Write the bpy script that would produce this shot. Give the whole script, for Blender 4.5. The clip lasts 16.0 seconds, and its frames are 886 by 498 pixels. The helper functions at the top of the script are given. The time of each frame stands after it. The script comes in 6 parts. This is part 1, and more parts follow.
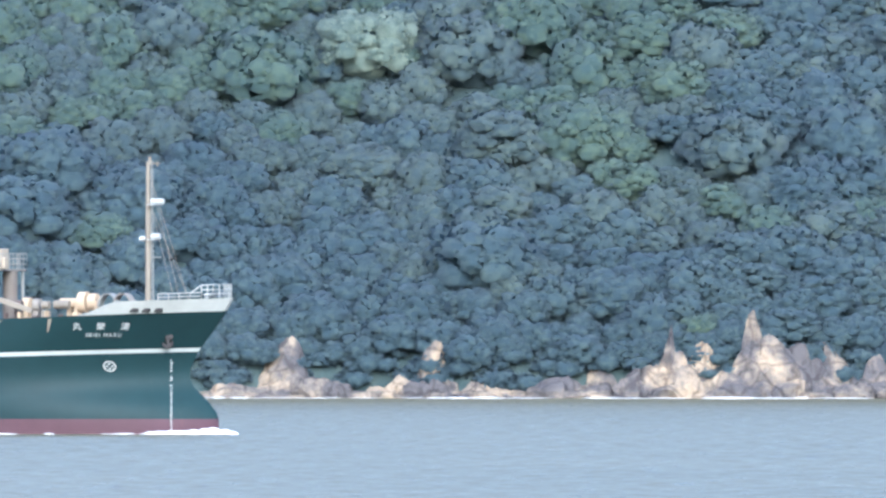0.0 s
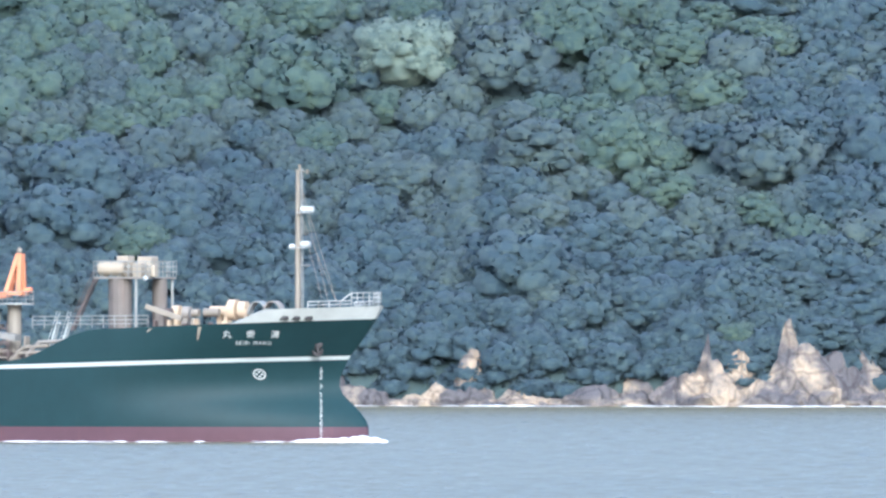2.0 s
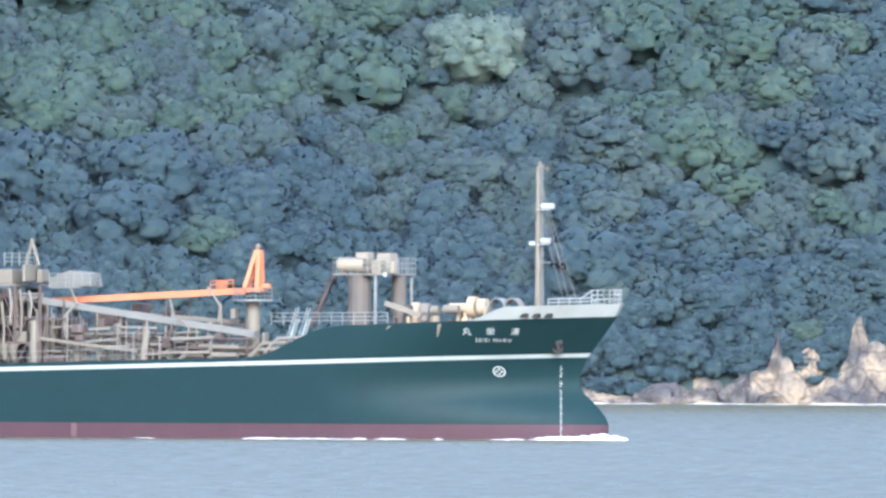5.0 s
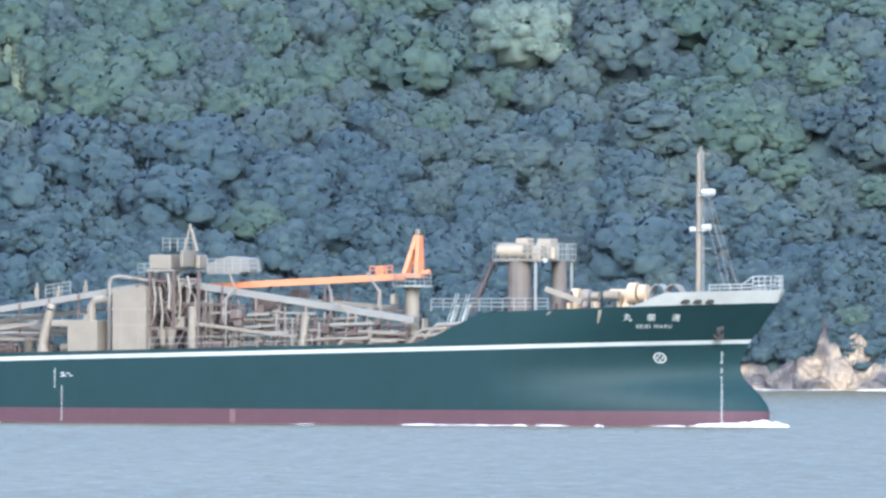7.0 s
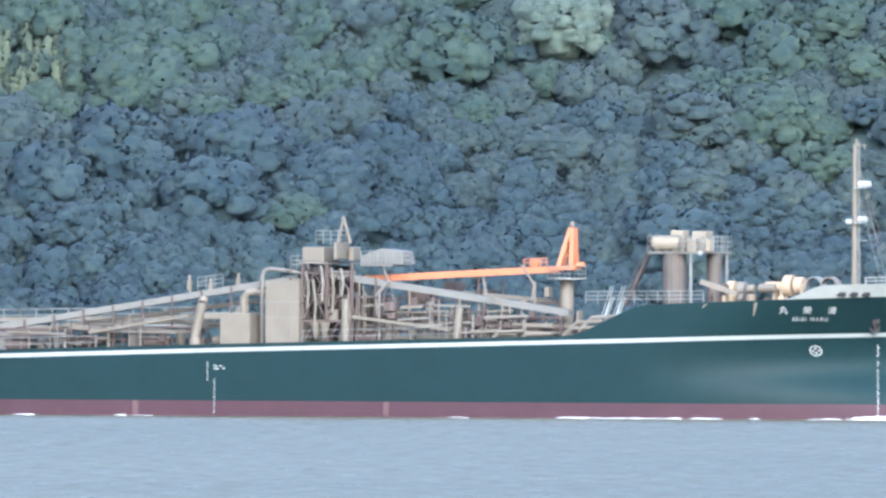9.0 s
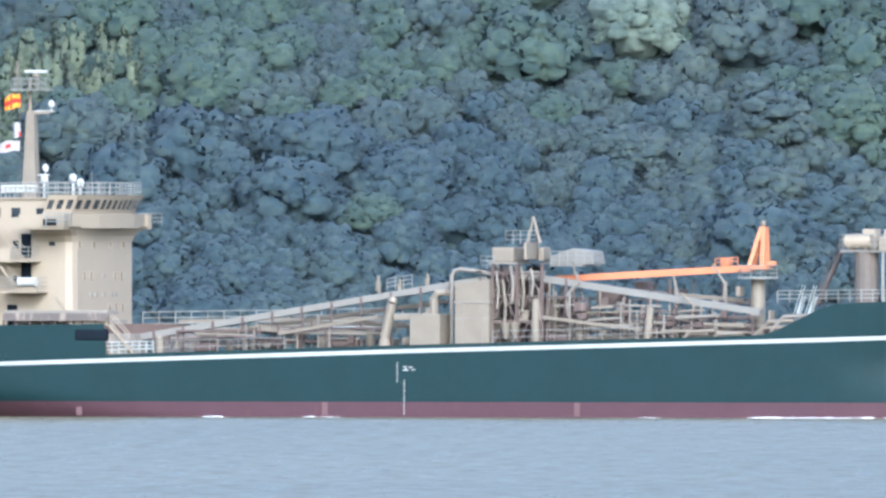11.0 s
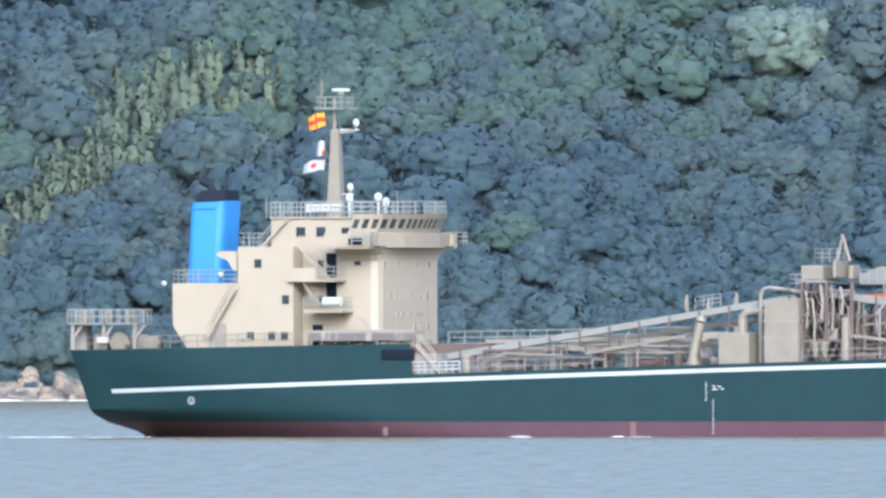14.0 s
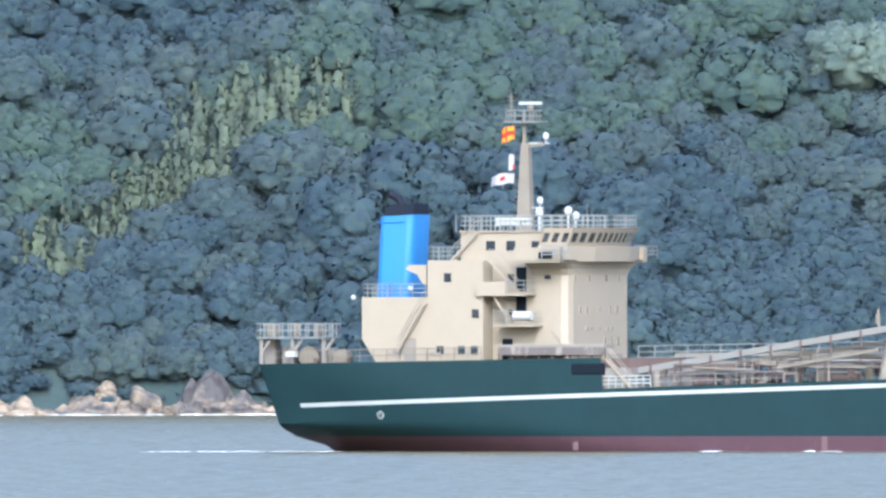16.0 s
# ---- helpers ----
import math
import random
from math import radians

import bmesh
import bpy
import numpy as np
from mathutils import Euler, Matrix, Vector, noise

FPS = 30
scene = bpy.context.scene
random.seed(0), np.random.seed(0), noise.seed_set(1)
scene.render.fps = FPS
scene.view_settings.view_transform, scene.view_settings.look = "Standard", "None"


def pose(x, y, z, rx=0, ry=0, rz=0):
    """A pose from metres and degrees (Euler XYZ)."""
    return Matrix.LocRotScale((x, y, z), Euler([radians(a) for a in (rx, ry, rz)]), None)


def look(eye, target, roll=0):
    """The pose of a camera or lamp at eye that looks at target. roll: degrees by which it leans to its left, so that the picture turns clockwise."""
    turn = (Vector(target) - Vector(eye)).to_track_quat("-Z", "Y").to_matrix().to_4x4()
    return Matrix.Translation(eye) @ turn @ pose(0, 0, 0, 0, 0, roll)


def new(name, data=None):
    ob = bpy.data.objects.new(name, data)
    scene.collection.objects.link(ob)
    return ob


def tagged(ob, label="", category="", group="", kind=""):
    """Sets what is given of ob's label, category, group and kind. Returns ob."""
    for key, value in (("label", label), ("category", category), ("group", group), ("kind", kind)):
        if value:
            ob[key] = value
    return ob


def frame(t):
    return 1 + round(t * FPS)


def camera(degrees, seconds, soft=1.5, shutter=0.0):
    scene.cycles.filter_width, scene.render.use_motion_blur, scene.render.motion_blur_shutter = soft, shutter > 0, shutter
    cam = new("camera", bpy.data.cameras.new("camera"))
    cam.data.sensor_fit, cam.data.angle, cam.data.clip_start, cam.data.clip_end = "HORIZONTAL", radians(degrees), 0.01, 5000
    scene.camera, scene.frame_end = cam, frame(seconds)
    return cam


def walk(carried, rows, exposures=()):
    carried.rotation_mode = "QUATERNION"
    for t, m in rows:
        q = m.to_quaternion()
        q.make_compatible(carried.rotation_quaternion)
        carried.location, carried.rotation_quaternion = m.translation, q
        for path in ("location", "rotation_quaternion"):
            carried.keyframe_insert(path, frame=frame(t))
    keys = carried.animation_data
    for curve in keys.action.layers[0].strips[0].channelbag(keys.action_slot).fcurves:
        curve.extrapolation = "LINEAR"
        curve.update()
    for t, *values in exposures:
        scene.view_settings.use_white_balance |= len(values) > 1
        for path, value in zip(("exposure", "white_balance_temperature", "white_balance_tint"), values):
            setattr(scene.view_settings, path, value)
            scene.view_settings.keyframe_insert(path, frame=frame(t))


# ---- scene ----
# A self-unloading bulk carrier passes a wooded island shore, filmed through a very long lens.
# x runs along the shore, y away from the camera, z up; the sea is z = 0.
CAM_Y, EYE_H = -3000.0, 10.1

cam = camera(1.3612, 16.0, soft=2.7)


def aim(ahead, pan, tilt, roll):
    """The camera's pose: metres ahead, degrees to the left and upwards, degrees of lean."""
    eye = Vector((0, CAM_Y + ahead, EYE_H))
    way = Vector((-math.sin(radians(pan)), math.cos(radians(pan)), math.tan(radians(tilt))))
    return look(eye, eye + way * 1000, roll)


walk(cam, [(t, aim(a, p, e, r)) for t, a, p, e, r in (
    (0, -1.28, -0.23594, 0.09149, 0.03),
    (0.5, -2.43, -0.229, 0.09905, 0.06),
    (1, -3.19, -0.21518, 0.10082, 0.081),
    (1.5, -3.58, -0.19769, 0.09851, 0.065),
    (2, -3.62, -0.17943, 0.10372, 0.067),
    (2.5, -3.33, -0.16449, 0.10836, 0.122),
    (3, -2.73, -0.14701, 0.10873, 0.152),
    (3.5, -1.85, -0.13193, 0.1092, 0.203),
    (6, 6.11, -0.04263, 0.08948, 0.239),
    (6.5, 8.26, -0.02229, 0.08521, 0.256),
    (7, 10.54, -0.00069, 0.07595, 0.283),
    (7.5, 12.94, 0.01385, 0.07069, 0.316),
    (8, 15.43, 0.03072, 0.06471, 0.288),
    (8.5, 17.99, 0.05445, 0.06347, 0.316),
    (11, 31.14, 0.18061, 0.06293, 0.041),
    (11.5, 33.68, 0.20819, 0.06938, -0.005),
    (12, 36.16, 0.24207, 0.07722, -0.001),
    (12.5, 38.54, 0.27919, 0.08638, -0.077),
    (13, 40.8, 0.31562, 0.09127, -0.099),
    (13.5, 42.93, 0.35937, 0.08868, -0.125),
    (14, 44.9, 0.39445, 0.09267, -0.125),
    (14.5, 46.69, 0.43388, 0.09963, -0.076),
    (15, 48.29, 0.46452, 0.10607, -0.086),
    (15.5, 49.67, 0.4926, 0.11046, -0.071),
    (16, 50.81, 0.51474, 0.11485, -0.105),
)], exposures=[(0, 2.0, 4860, 10), (16, 1.85, 4880, 10)])

# ---- sky and sun ----
SUN_EL, SUN_AZ = 30.0, 278.0   # degrees; azimuth counted from +x towards +y
world = bpy.data.worlds.new("sky")
scene.world = world
world.use_nodes = True
wn = world.node_tree.nodes
sky = wn.new("ShaderNodeTexSky")
sky.sky_type, sky.sun_disc = 'NISHITA', False
sky.sun_elevation, sky.sun_rotation = radians(SUN_EL), radians(90 - SUN_AZ)
sky.air_density, sky.dust_density, sky.ozone_density = 1.0, 7.0, 1.0
world.node_tree.links.new(sky.outputs[0], wn["Background"].inputs[0])
wn["Background"].inputs[1].default_value = 0.14
sun_data = bpy.data.lights.new("sun", 'SUN')
sun_data.energy, sun_data.angle, sun_data.color = 0.48, radians(30), (1.0, 0.8, 0.54)
sun = new("sun", sun_data)
to_sun = Vector((math.cos(radians(SUN_EL)) * math.cos(radians(SUN_AZ)), math.cos(radians(SUN_EL)) * math.sin(radians(SUN_AZ)), math.sin(radians(SUN_EL))))
sun.matrix_world = look(Vector((0, 0, 200)) + to_sun * 10, Vector((0, 0, 200)))


# ---- materials ----
def nodes_of(name, rough=0.6, metal=0.0, spec=0.5):
    m = bpy.data.materials.new(name)
    m.use_nodes = True
    nt = m.node_tree
    b = nt.nodes["Principled BSDF"]
    b.inputs["Roughness"].default_value = rough
    b.inputs["Metallic"].default_value = metal
    b.inputs["Specular IOR Level"].default_value = spec
    return m, nt, b


def noise_node(nt, scale, detail=4.0, rough=0.6, space="Object", stretch=(1, 1, 1)):
    tc = nt.nodes.new("ShaderNodeTexCoord")
    mp = nt.nodes.new("ShaderNodeMapping")
    mp.inputs["Scale"].default_value = stretch
    n = nt.nodes.new("ShaderNodeTexNoise")
    n.inputs["Scale"].default_value, n.inputs["Detail"].default_value, n.inputs["Roughness"].default_value = scale, detail, rough
    if space == "World":
        g = nt.nodes.new("ShaderNodeNewGeometry")
        nt.links.new(g.outputs["Position"], mp.inputs[0])
    else:
        nt.links.new(tc.outputs[space], mp.inputs[0])
    nt.links.new(mp.outputs[0], n.inputs["Vector"])
    return n


def ramp_node(nt, source, stops):
    r = nt.nodes.new("ShaderNodeValToRGB")
    e = r.color_ramp.elements
    while len(e) < len(stops):
        e.new(0.5)
    for el, (pos, col) in zip(e, stops):
        el.position, el.color = pos, (*col, 1) if len(col) == 3 else col
    nt.links.new(source, r.inputs[0])
    return r


def mix_node(nt, a, b, fac, mode="MIX"):
    m = nt.nodes.new("ShaderNodeMix")
    m.data_type, m.blend_type = 'RGBA', mode
    for sock, val in ((m.inputs[0], fac), (m.inputs[6], a), (m.inputs[7], b)):
        if hasattr(val, "is_linked"):
            nt.links.new(val, sock)
        elif isinstance(val, tuple):
            sock.default_value = (*val, 1)
        else:
            sock.default_value = val
    return m.outputs[2]


def bump_node(nt, b, height, strength, dist):
    n = nt.nodes.new("ShaderNodeBump")
    n.inputs["Strength"].default_value, n.inputs["Distance"].default_value = strength, dist
    nt.links.new(height, n.inputs["Height"])
    nt.links.new(n.outputs[0], b.inputs["Normal"])


def paint(name, col, worn=(0.3, 0.2, 0.13), wear=0.5, rough=0.5, streak=True, dull=0.82, spec=0.4):
    """Ship's paint with dull patches, and rust that runs down."""
    m, nt, b = nodes_of(name, rough, 0, spec)
    patch = noise_node(nt, 0.5, 5, 0.65)
    r1 = ramp_node(nt, patch.outputs[0], [(0.3, tuple(c * dull for c in col)), (0.7, col)])
    run = noise_node(nt, 1.4, 6, 0.7, stretch=(1, 1, 0.18) if streak else (1, 1, 1))
    lo = 0.72 - 0.25 * wear
    r2 = ramp_node(nt, run.outputs[0], [(lo, (0, 0, 0)), (lo + 0.18, (wear, wear, wear))])
    nt.links.new(mix_node(nt, r1.outputs[0], worn, r2.outputs[0]), b.inputs["Base Color"])
    fine = noise_node(nt, 4.0, 4)
    bump_node(nt, b, fine.outputs[0], 0.15, 0.03)
    return m


GREEN = paint("hull_green_paint", (0.0088, 0.0265, 0.0315), (0.03, 0.05, 0.045), 0.35, 0.6, spec=0.17)
RED = paint("boot_top_red_paint", (0.058, 0.031, 0.042), (0.1, 0.05, 0.045), 0.5, 0.65, spec=0.25)
STRIPE = paint("white_stripe_paint", (0.32, 0.36, 0.36), (0.45, 0.45, 0.4), 0.25, 0.5)
BULWARK = paint("pale_grey_paint", (0.3, 0.325, 0.32), (0.4, 0.36, 0.3), 0.3, 0.5)
CREAM = paint("cream_house_paint", (0.25, 0.222, 0.172), (0.3, 0.19, 0.12), 0.3, 0.5, dull=0.93)
GREY = paint("weathered_grey_paint", (0.18, 0.172, 0.155), (0.25, 0.16, 0.11), 0.55, 0.6)
PALE = paint("pale_machine_paint", (0.165, 0.152, 0.124), (0.34, 0.23, 0.16), 0.5, 0.55)
RAIL = paint("rail_paint", (0.19, 0.205, 0.2), (0.35, 0.28, 0.22), 0.35, 0.5)
DECK = paint("deck_paint", (0.12, 0.085, 0.07), (0.24, 0.17, 0.13), 0.6, 0.8, streak=False)
BROWN = paint("rusty_steel", (0.085, 0.067, 0.062), (0.22, 0.19, 0.17), 0.6, 0.75)
ORANGE = paint("orange_crane_paint", (0.46, 0.185, 0.09), (0.5, 0.3, 0.2), 0.3, 0.5)
BLUE = paint("blue_funnel_paint", (0.04, 0.165, 0.43), (0.08, 0.22, 0.5), 0.2, 0.45, dull=0.9)
BLACK = paint("soot_black_paint", (0.013, 0.017, 0.027), (0.02, 0.022, 0.03), 0.4, 0.7, spec=0.1)
WEATHERED = paint("weathered_column_paint", (0.105, 0.095, 0.086), (0.1, 0.07, 0.055), 0.6, 0.75)
GALLERY = paint("conveyor_grey_paint", (0.165, 0.168, 0.158), (0.13, 0.12, 0.1), 0.5, 0.6)
TAN = paint("tan_winch_paint", (0.36, 0.29, 0.2), (0.22, 0.14, 0.09), 0.5, 0.6)
ANCHOR = paint("dark_rust", (0.03, 0.03, 0.032), (0.06, 0.045, 0.04), 0.5, 0.85)
DARK = paint("dark_opening", (0.008, 0.012, 0.018), (0.02, 0.02, 0.02), 0.3, 0.9, spec=0.05)
WHITE = paint("white_marking_paint", (0.36, 0.39, 0.39), (0.6, 0.6, 0.55), 0.15, 0.5)
FLAG_W = paint("white_flag_cloth", (0.5, 0.5, 0.52), (0.7, 0.7, 0.7), 0.1, 0.9, streak=False)
FLAG_R = paint("red_flag_cloth", (0.75, 0.06, 0.04), (0.7, 0.1, 0.05), 0.1, 0.9, streak=False)
FLAG_O = paint("yellow_flag_cloth", (0.95, 0.42, 0.03), (0.8, 0.3, 0.05), 0.1, 0.9, streak=False)


def glass_material():
    m, nt, b = nodes_of("dark_window_glass", 0.08, 0, 0.8)
    n = noise_node(nt, 0.8, 2)
    r = ramp_node(nt, n.outputs[0], [(0.3, (0.012, 0.016, 0.022)), (0.7, (0.03, 0.04, 0.05))])
    nt.links.new(r.outputs[0], b.inputs["Base Color"])
    return m


GLASS = glass_material()


def sea_material():
    """Silty coastal water: slow swell, short chop, and a few dark cat's paws."""
    m, nt, b = nodes_of("sea_water", 0.32, 0, 0.08)
    b.inputs["IOR"].default_value = 1.28
    swell = noise_node(nt, 0.02, 5, 0.6, "World", (1.0, 0.35, 1))
    chop = noise_node(nt, 0.5, 5, 0.65, "World", (1.0, 0.12, 1))
    paws = noise_node(nt, 0.55, 3, 0.5, "World", (1.0, 0.03, 1))
    r = ramp_node(nt, swell.outputs[0], [(0.35, (0.108, 0.1, 0.058)), (0.65, (0.127, 0.117, 0.071))])
    dark = ramp_node(nt, paws.outputs[0], [(0.66, (1, 1, 1)), (0.73, (0.55, 0.55, 0.6))])
    nt.links.new(mix_node(nt, r.outputs[0], dark.outputs[0], 1.0, "MULTIPLY"), b.inputs["Base Color"])
    add = nt.nodes.new("ShaderNodeMath")
    add.operation = 'MULTIPLY_ADD'
    nt.links.new(swell.outputs[0], add.inputs[0])
    add.inputs[1].default_value = 3.0
    nt.links.new(chop.outputs[0], add.inputs[2])
    bump_node(nt, b, add.outputs[0], 0.45, 0.5)
    r2 = ramp_node(nt, chop.outputs[0], [(0.3, (0.24, 0.24, 0.24)), (0.7, (0.42, 0.42, 0.42))])
    nt.links.new(r2.outputs[0], b.inputs["Roughness"])
    return m


SEA = sea_material()


def foam_material():
    m, nt, b = nodes_of("white_foam", 0.7)
    n = noise_node(nt, 1.2, 5)
    r = ramp_node(nt, n.outputs[0], [(0.3, (0.4, 0.45, 0.5)), (0.6, (0.62, 0.66, 0.68))])
    nt.links.new(r.outputs[0], b.inputs["Base Color"])
    bump_node(nt, b, n.outputs[0], 0.6, 0.2)
    return m


FOAM = foam_material()


def rock_material():
    """Cream granite: grey in patches, dark joints and fine grain."""
    m, nt, b = nodes_of("weathered_granite", 0.85, 0, 0.3)
    big = noise_node(nt, 0.2, 6, 0.62, "World")
    fine = noise_node(nt, 1.1, 8, 0.7, "World", (1, 1, 0.6))
    c1 = ramp_node(nt, big.outputs[0], [(0.42, (0.08, 0.078, 0.084)), (0.5, (0.16, 0.142, 0.122)), (0.6, (0.29, 0.24, 0.175))])
    c2 = ramp_node(nt, fine.outputs[0], [(0.33, (0.5, 0.47, 0.47)), (0.5, (0.92, 0.92, 0.92)), (0.8, (1, 1, 1))])
    base = mix_node(nt, c1.outputs[0], c2.outputs[0], 0.85, "MULTIPLY")
    g = nt.nodes.new("ShaderNodeNewGeometry")
    warp = noise_node(nt, 0.5, 4, 0.6, "World")
    add = nt.nodes.new("ShaderNodeMix")
    add.data_type, add.blend_type = 'RGBA', 'ADD'
    add.inputs[0].default_value = 2.2
    nt.links.new(g.outputs["Position"], add.inputs[6])
    nt.links.new(warp.outputs[1], add.inputs[7])
    vor = nt.nodes.new("ShaderNodeTexVoronoi")
    vor.feature = 'DISTANCE_TO_EDGE'
    vor.inputs["Scale"].default_value = 0.27
    nt.links.new(add.outputs[2], vor.inputs["Vector"])
    joint = ramp_node(nt, vor.outputs["Distance"], [(0.01, (0.3, 0.29, 0.32)), (0.07, (1, 1, 1))])
    nt.links.new(mix_node(nt, base, joint.outputs[0], 0.6, "MULTIPLY"), b.inputs["Base Color"])
    bump_node(nt, b, fine.outputs[0], 0.9, 0.5)
    return m


ROCK = rock_material()


def soil_material():
    m, nt, b = nodes_of("forest_floor", 0.95, 0, 0.2)
    n = noise_node(nt, 0.5, 6, 0.65, "World")
    r = ramp_node(nt, n.outputs[0], [(0.35, (0.03, 0.05, 0.055)), (0.55, (0.038, 0.058, 0.06)), (0.75, (0.05, 0.066, 0.06))])
    nt.links.new(r.outputs[0], b.inputs["Base Color"])
    bump_node(nt, b, n.outputs[0], 0.8, 0.6)
    return m


SOIL = soil_material()


def hazy_leaf_material(name, dark, mid, light):
    """Leaves with blue haze in colour and sheen: each spray differs a little, and stands differ from place to place."""
    m, nt, b = nodes_of(name, 0.8, 0, 0.08)
    # bluish sheen stands in for the haze in front of the hillside
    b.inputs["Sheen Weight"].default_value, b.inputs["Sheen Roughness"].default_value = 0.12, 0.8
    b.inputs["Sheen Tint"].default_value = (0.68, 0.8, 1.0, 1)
    g = nt.nodes.new("ShaderNodeNewGeometry")
    stand = noise_node(nt, 0.07, 6, 0.6, "World")
    tuft = noise_node(nt, 0.85, 7, 0.72, "World", (1, 1, 1.5))
    mixed = mix_node(nt, stand.outputs[0], tuft.outputs[0], 0.5)
    a = nt.nodes.new("ShaderNodeMath")
    a.operation = 'MULTIPLY_ADD'
    nt.links.new(g.outputs["Random Per Island"], a.inputs[0])
    a.inputs[1].default_value = 0.26
    nt.links.new(mixed, a.inputs[2])
    r = ramp_node(nt, a.outputs[0], [(0.48, dark), (0.63, mid), (0.8, light)])
    nt.links.new(r.outputs[0], b.inputs["Base Color"])
    bump_node(nt, b, tuft.outputs[0], 0.5, 0.5)
    tr = nt.nodes.new("ShaderNodeBsdfTranslucent")
    nt.links.new(r.outputs[0], tr.inputs[0])
    mx = nt.nodes.new("ShaderNodeMixShader")
    mx.inputs[0].default_value = 0.5
    nt.links.new(b.outputs[0], mx.inputs[1])
    nt.links.new(tr.outputs[0], mx.inputs[2])
    nt.links.new(mx.outputs[0], nt.nodes["Material Output"].inputs[0])
    return m


# the blue shift in these greens is distance haze, painted into the leaves
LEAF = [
    hazy_leaf_material("hazy_evergreen_leaves", (0.037, 0.069, 0.094), (0.051, 0.087, 0.107), (0.076, 0.115, 0.120)),
    hazy_leaf_material("hazy_grey_green_leaves", (0.046, 0.077, 0.093), (0.064, 0.098, 0.106), (0.092, 0.128, 0.115)),
    hazy_leaf_material("hazy_fresh_green_leaves", (0.048, 0.086, 0.088), (0.067, 0.110, 0.097), (0.096, 0.142, 0.104)),
    hazy_leaf_material("pale_blossoming_leaves", (0.100, 0.148, 0.134), (0.140, 0.192, 0.164), (0.195, 0.25, 0.205)),
    hazy_leaf_material("bamboo_leaves", (0.114, 0.154, 0.122), (0.144, 0.186, 0.134), (0.18, 0.22, 0.142)),
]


def bark_material():
    m, nt, b = nodes_of("grey_bark", 0.9, 0, 0.2)
    n = noise_node(nt, 3.0, 6, 0.6, stretch=(1, 1, 0.2))
    r = ramp_node(nt, n.outputs[0], [(0.3, (0.1, 0.085, 0.07)), (0.7, (0.24, 0.21, 0.18))])
    nt.links.new(r.outputs[0], b.inputs["Base Color"])
    bump_node(nt, b, n.outputs[0], 0.6, 0.05)
    return m


BARK = bark_material()


# ---- mesh helpers ----
POSTS, POST_MESH, BARS = [], {}, []


def set_posts(parent, material):
    """Stands the posts of the rails just drawn, as parts that share one mesh."""
    for p, height, r in POSTS:
        key = round(height, 3), r, material.name
        if key not in POST_MESH:
            bm = bmesh.new()
            rod(bm, (0, 0, 0), (0, 0, height), r, n=5)
            me = bpy.data.meshes.new("post")
            bm.to_mesh(me)
            bm.free()
            me.materials.append(material)
            POST_MESH[key] = me
        ob = new("post", POST_MESH[key])
        ob.parent, ob.location = parent, p
    POSTS.clear()
    lines = BARS[:]
    BARS.clear()
    for line, r in lines:
        bm = bmesh.new()
        pipe(bm, line, r, 4)
        me = bpy.data.meshes.new("bar")
        bm.to_mesh(me)
        bm.free()
        me.materials.append(material)
        new("bar", me).parent = parent


def part(name, bm, material, parent=None, label="", smooth=False):
    """Links a bmesh as one mesh object under a thing or a part."""
    me = bpy.data.meshes.new(name)
    bm.normal_update()
    if smooth:
        for f in bm.faces:
            f.smooth = True
    bm.to_mesh(me)
    bm.free()
    for m in (material if isinstance(material, (list, tuple)) else [material]):
        me.materials.append(m)
    ob = new(name, me)
    if parent is not None:
        ob.parent = parent.parent if name == "railing" and parent.parent else parent
    if POSTS:
        set_posts(ob if ob.parent.parent is None else ob.parent, me.materials[0])
    return tagged(ob, label)


def box(bm, a, b, bevel=0.0):
    """A box between two corners."""
    lo, hi = [min(p) for p in zip(a, b)], [max(p) for p in zip(a, b)]
    vs = [bm.verts.new((x, y, z)) for x in (lo[0], hi[0]) for y in (lo[1], hi[1]) for z in (lo[2], hi[2])]
    fs = [bm.faces.new([vs[i] for i in q]) for q in ((0, 1, 3, 2), (4, 6, 7, 5), (0, 4, 5, 1), (2, 3, 7, 6), (0, 2, 6, 4), (1, 5, 7, 3))]
    if bevel:
        es = list({e for f in fs for e in f.edges})
        bmesh.ops.bevel(bm, geom=es, offset=bevel, segments=2, affect='EDGES', profile=0.5)
    return bm


def rod(bm, a, b, r, r2=None, n=6):
    """A round bar from a to b."""
    a, b = Vector(a), Vector(b)
    r2 = r if r2 is None else r2
    q = (b - a).to_track_quat("Z", "Y")
    ra = [bm.verts.new(a + q @ Vector((r * math.cos(k * math.tau / n), r * math.sin(k * math.tau / n), 0))) for k in range(n)]
    rb = [bm.verts.new(b + q @ Vector((r2 * math.cos(k * math.tau / n), r2 * math.sin(k * math.tau / n), 0))) for k in range(n)]
    for k in range(n):
        bm.faces.new((ra[k], ra[(k + 1) % n], rb[(k + 1) % n], rb[k]))
    bm.faces.new(ra[::-1])
    bm.faces.new(rb)
    return bm


def beam(bm, a, b, w, h):
    """A square bar of width w and height h along a to b, upright."""
    a, b = Vector(a), Vector(b)
    d = (b - a).normalized()
    side = d.cross(Vector((0, 0, 1)))
    side = side.normalized() if side.length > 1e-4 else Vector((1, 0, 0))
    up = side.cross(d)
    ring = [[bm.verts.new(p + side * (sx * w / 2) + up * (sz * h / 2)) for sx, sz in ((-1, -1), (1, -1), (1, 1), (-1, 1))] for p in (a, b)]
    for k in range(4):
        bm.faces.new((ring[0][k], ring[0][(k + 1) % 4], ring[1][(k + 1) % 4], ring[1][k]))
    bm.faces.new(ring[0][::-1])
    bm.faces.new(ring[1])
    return bm


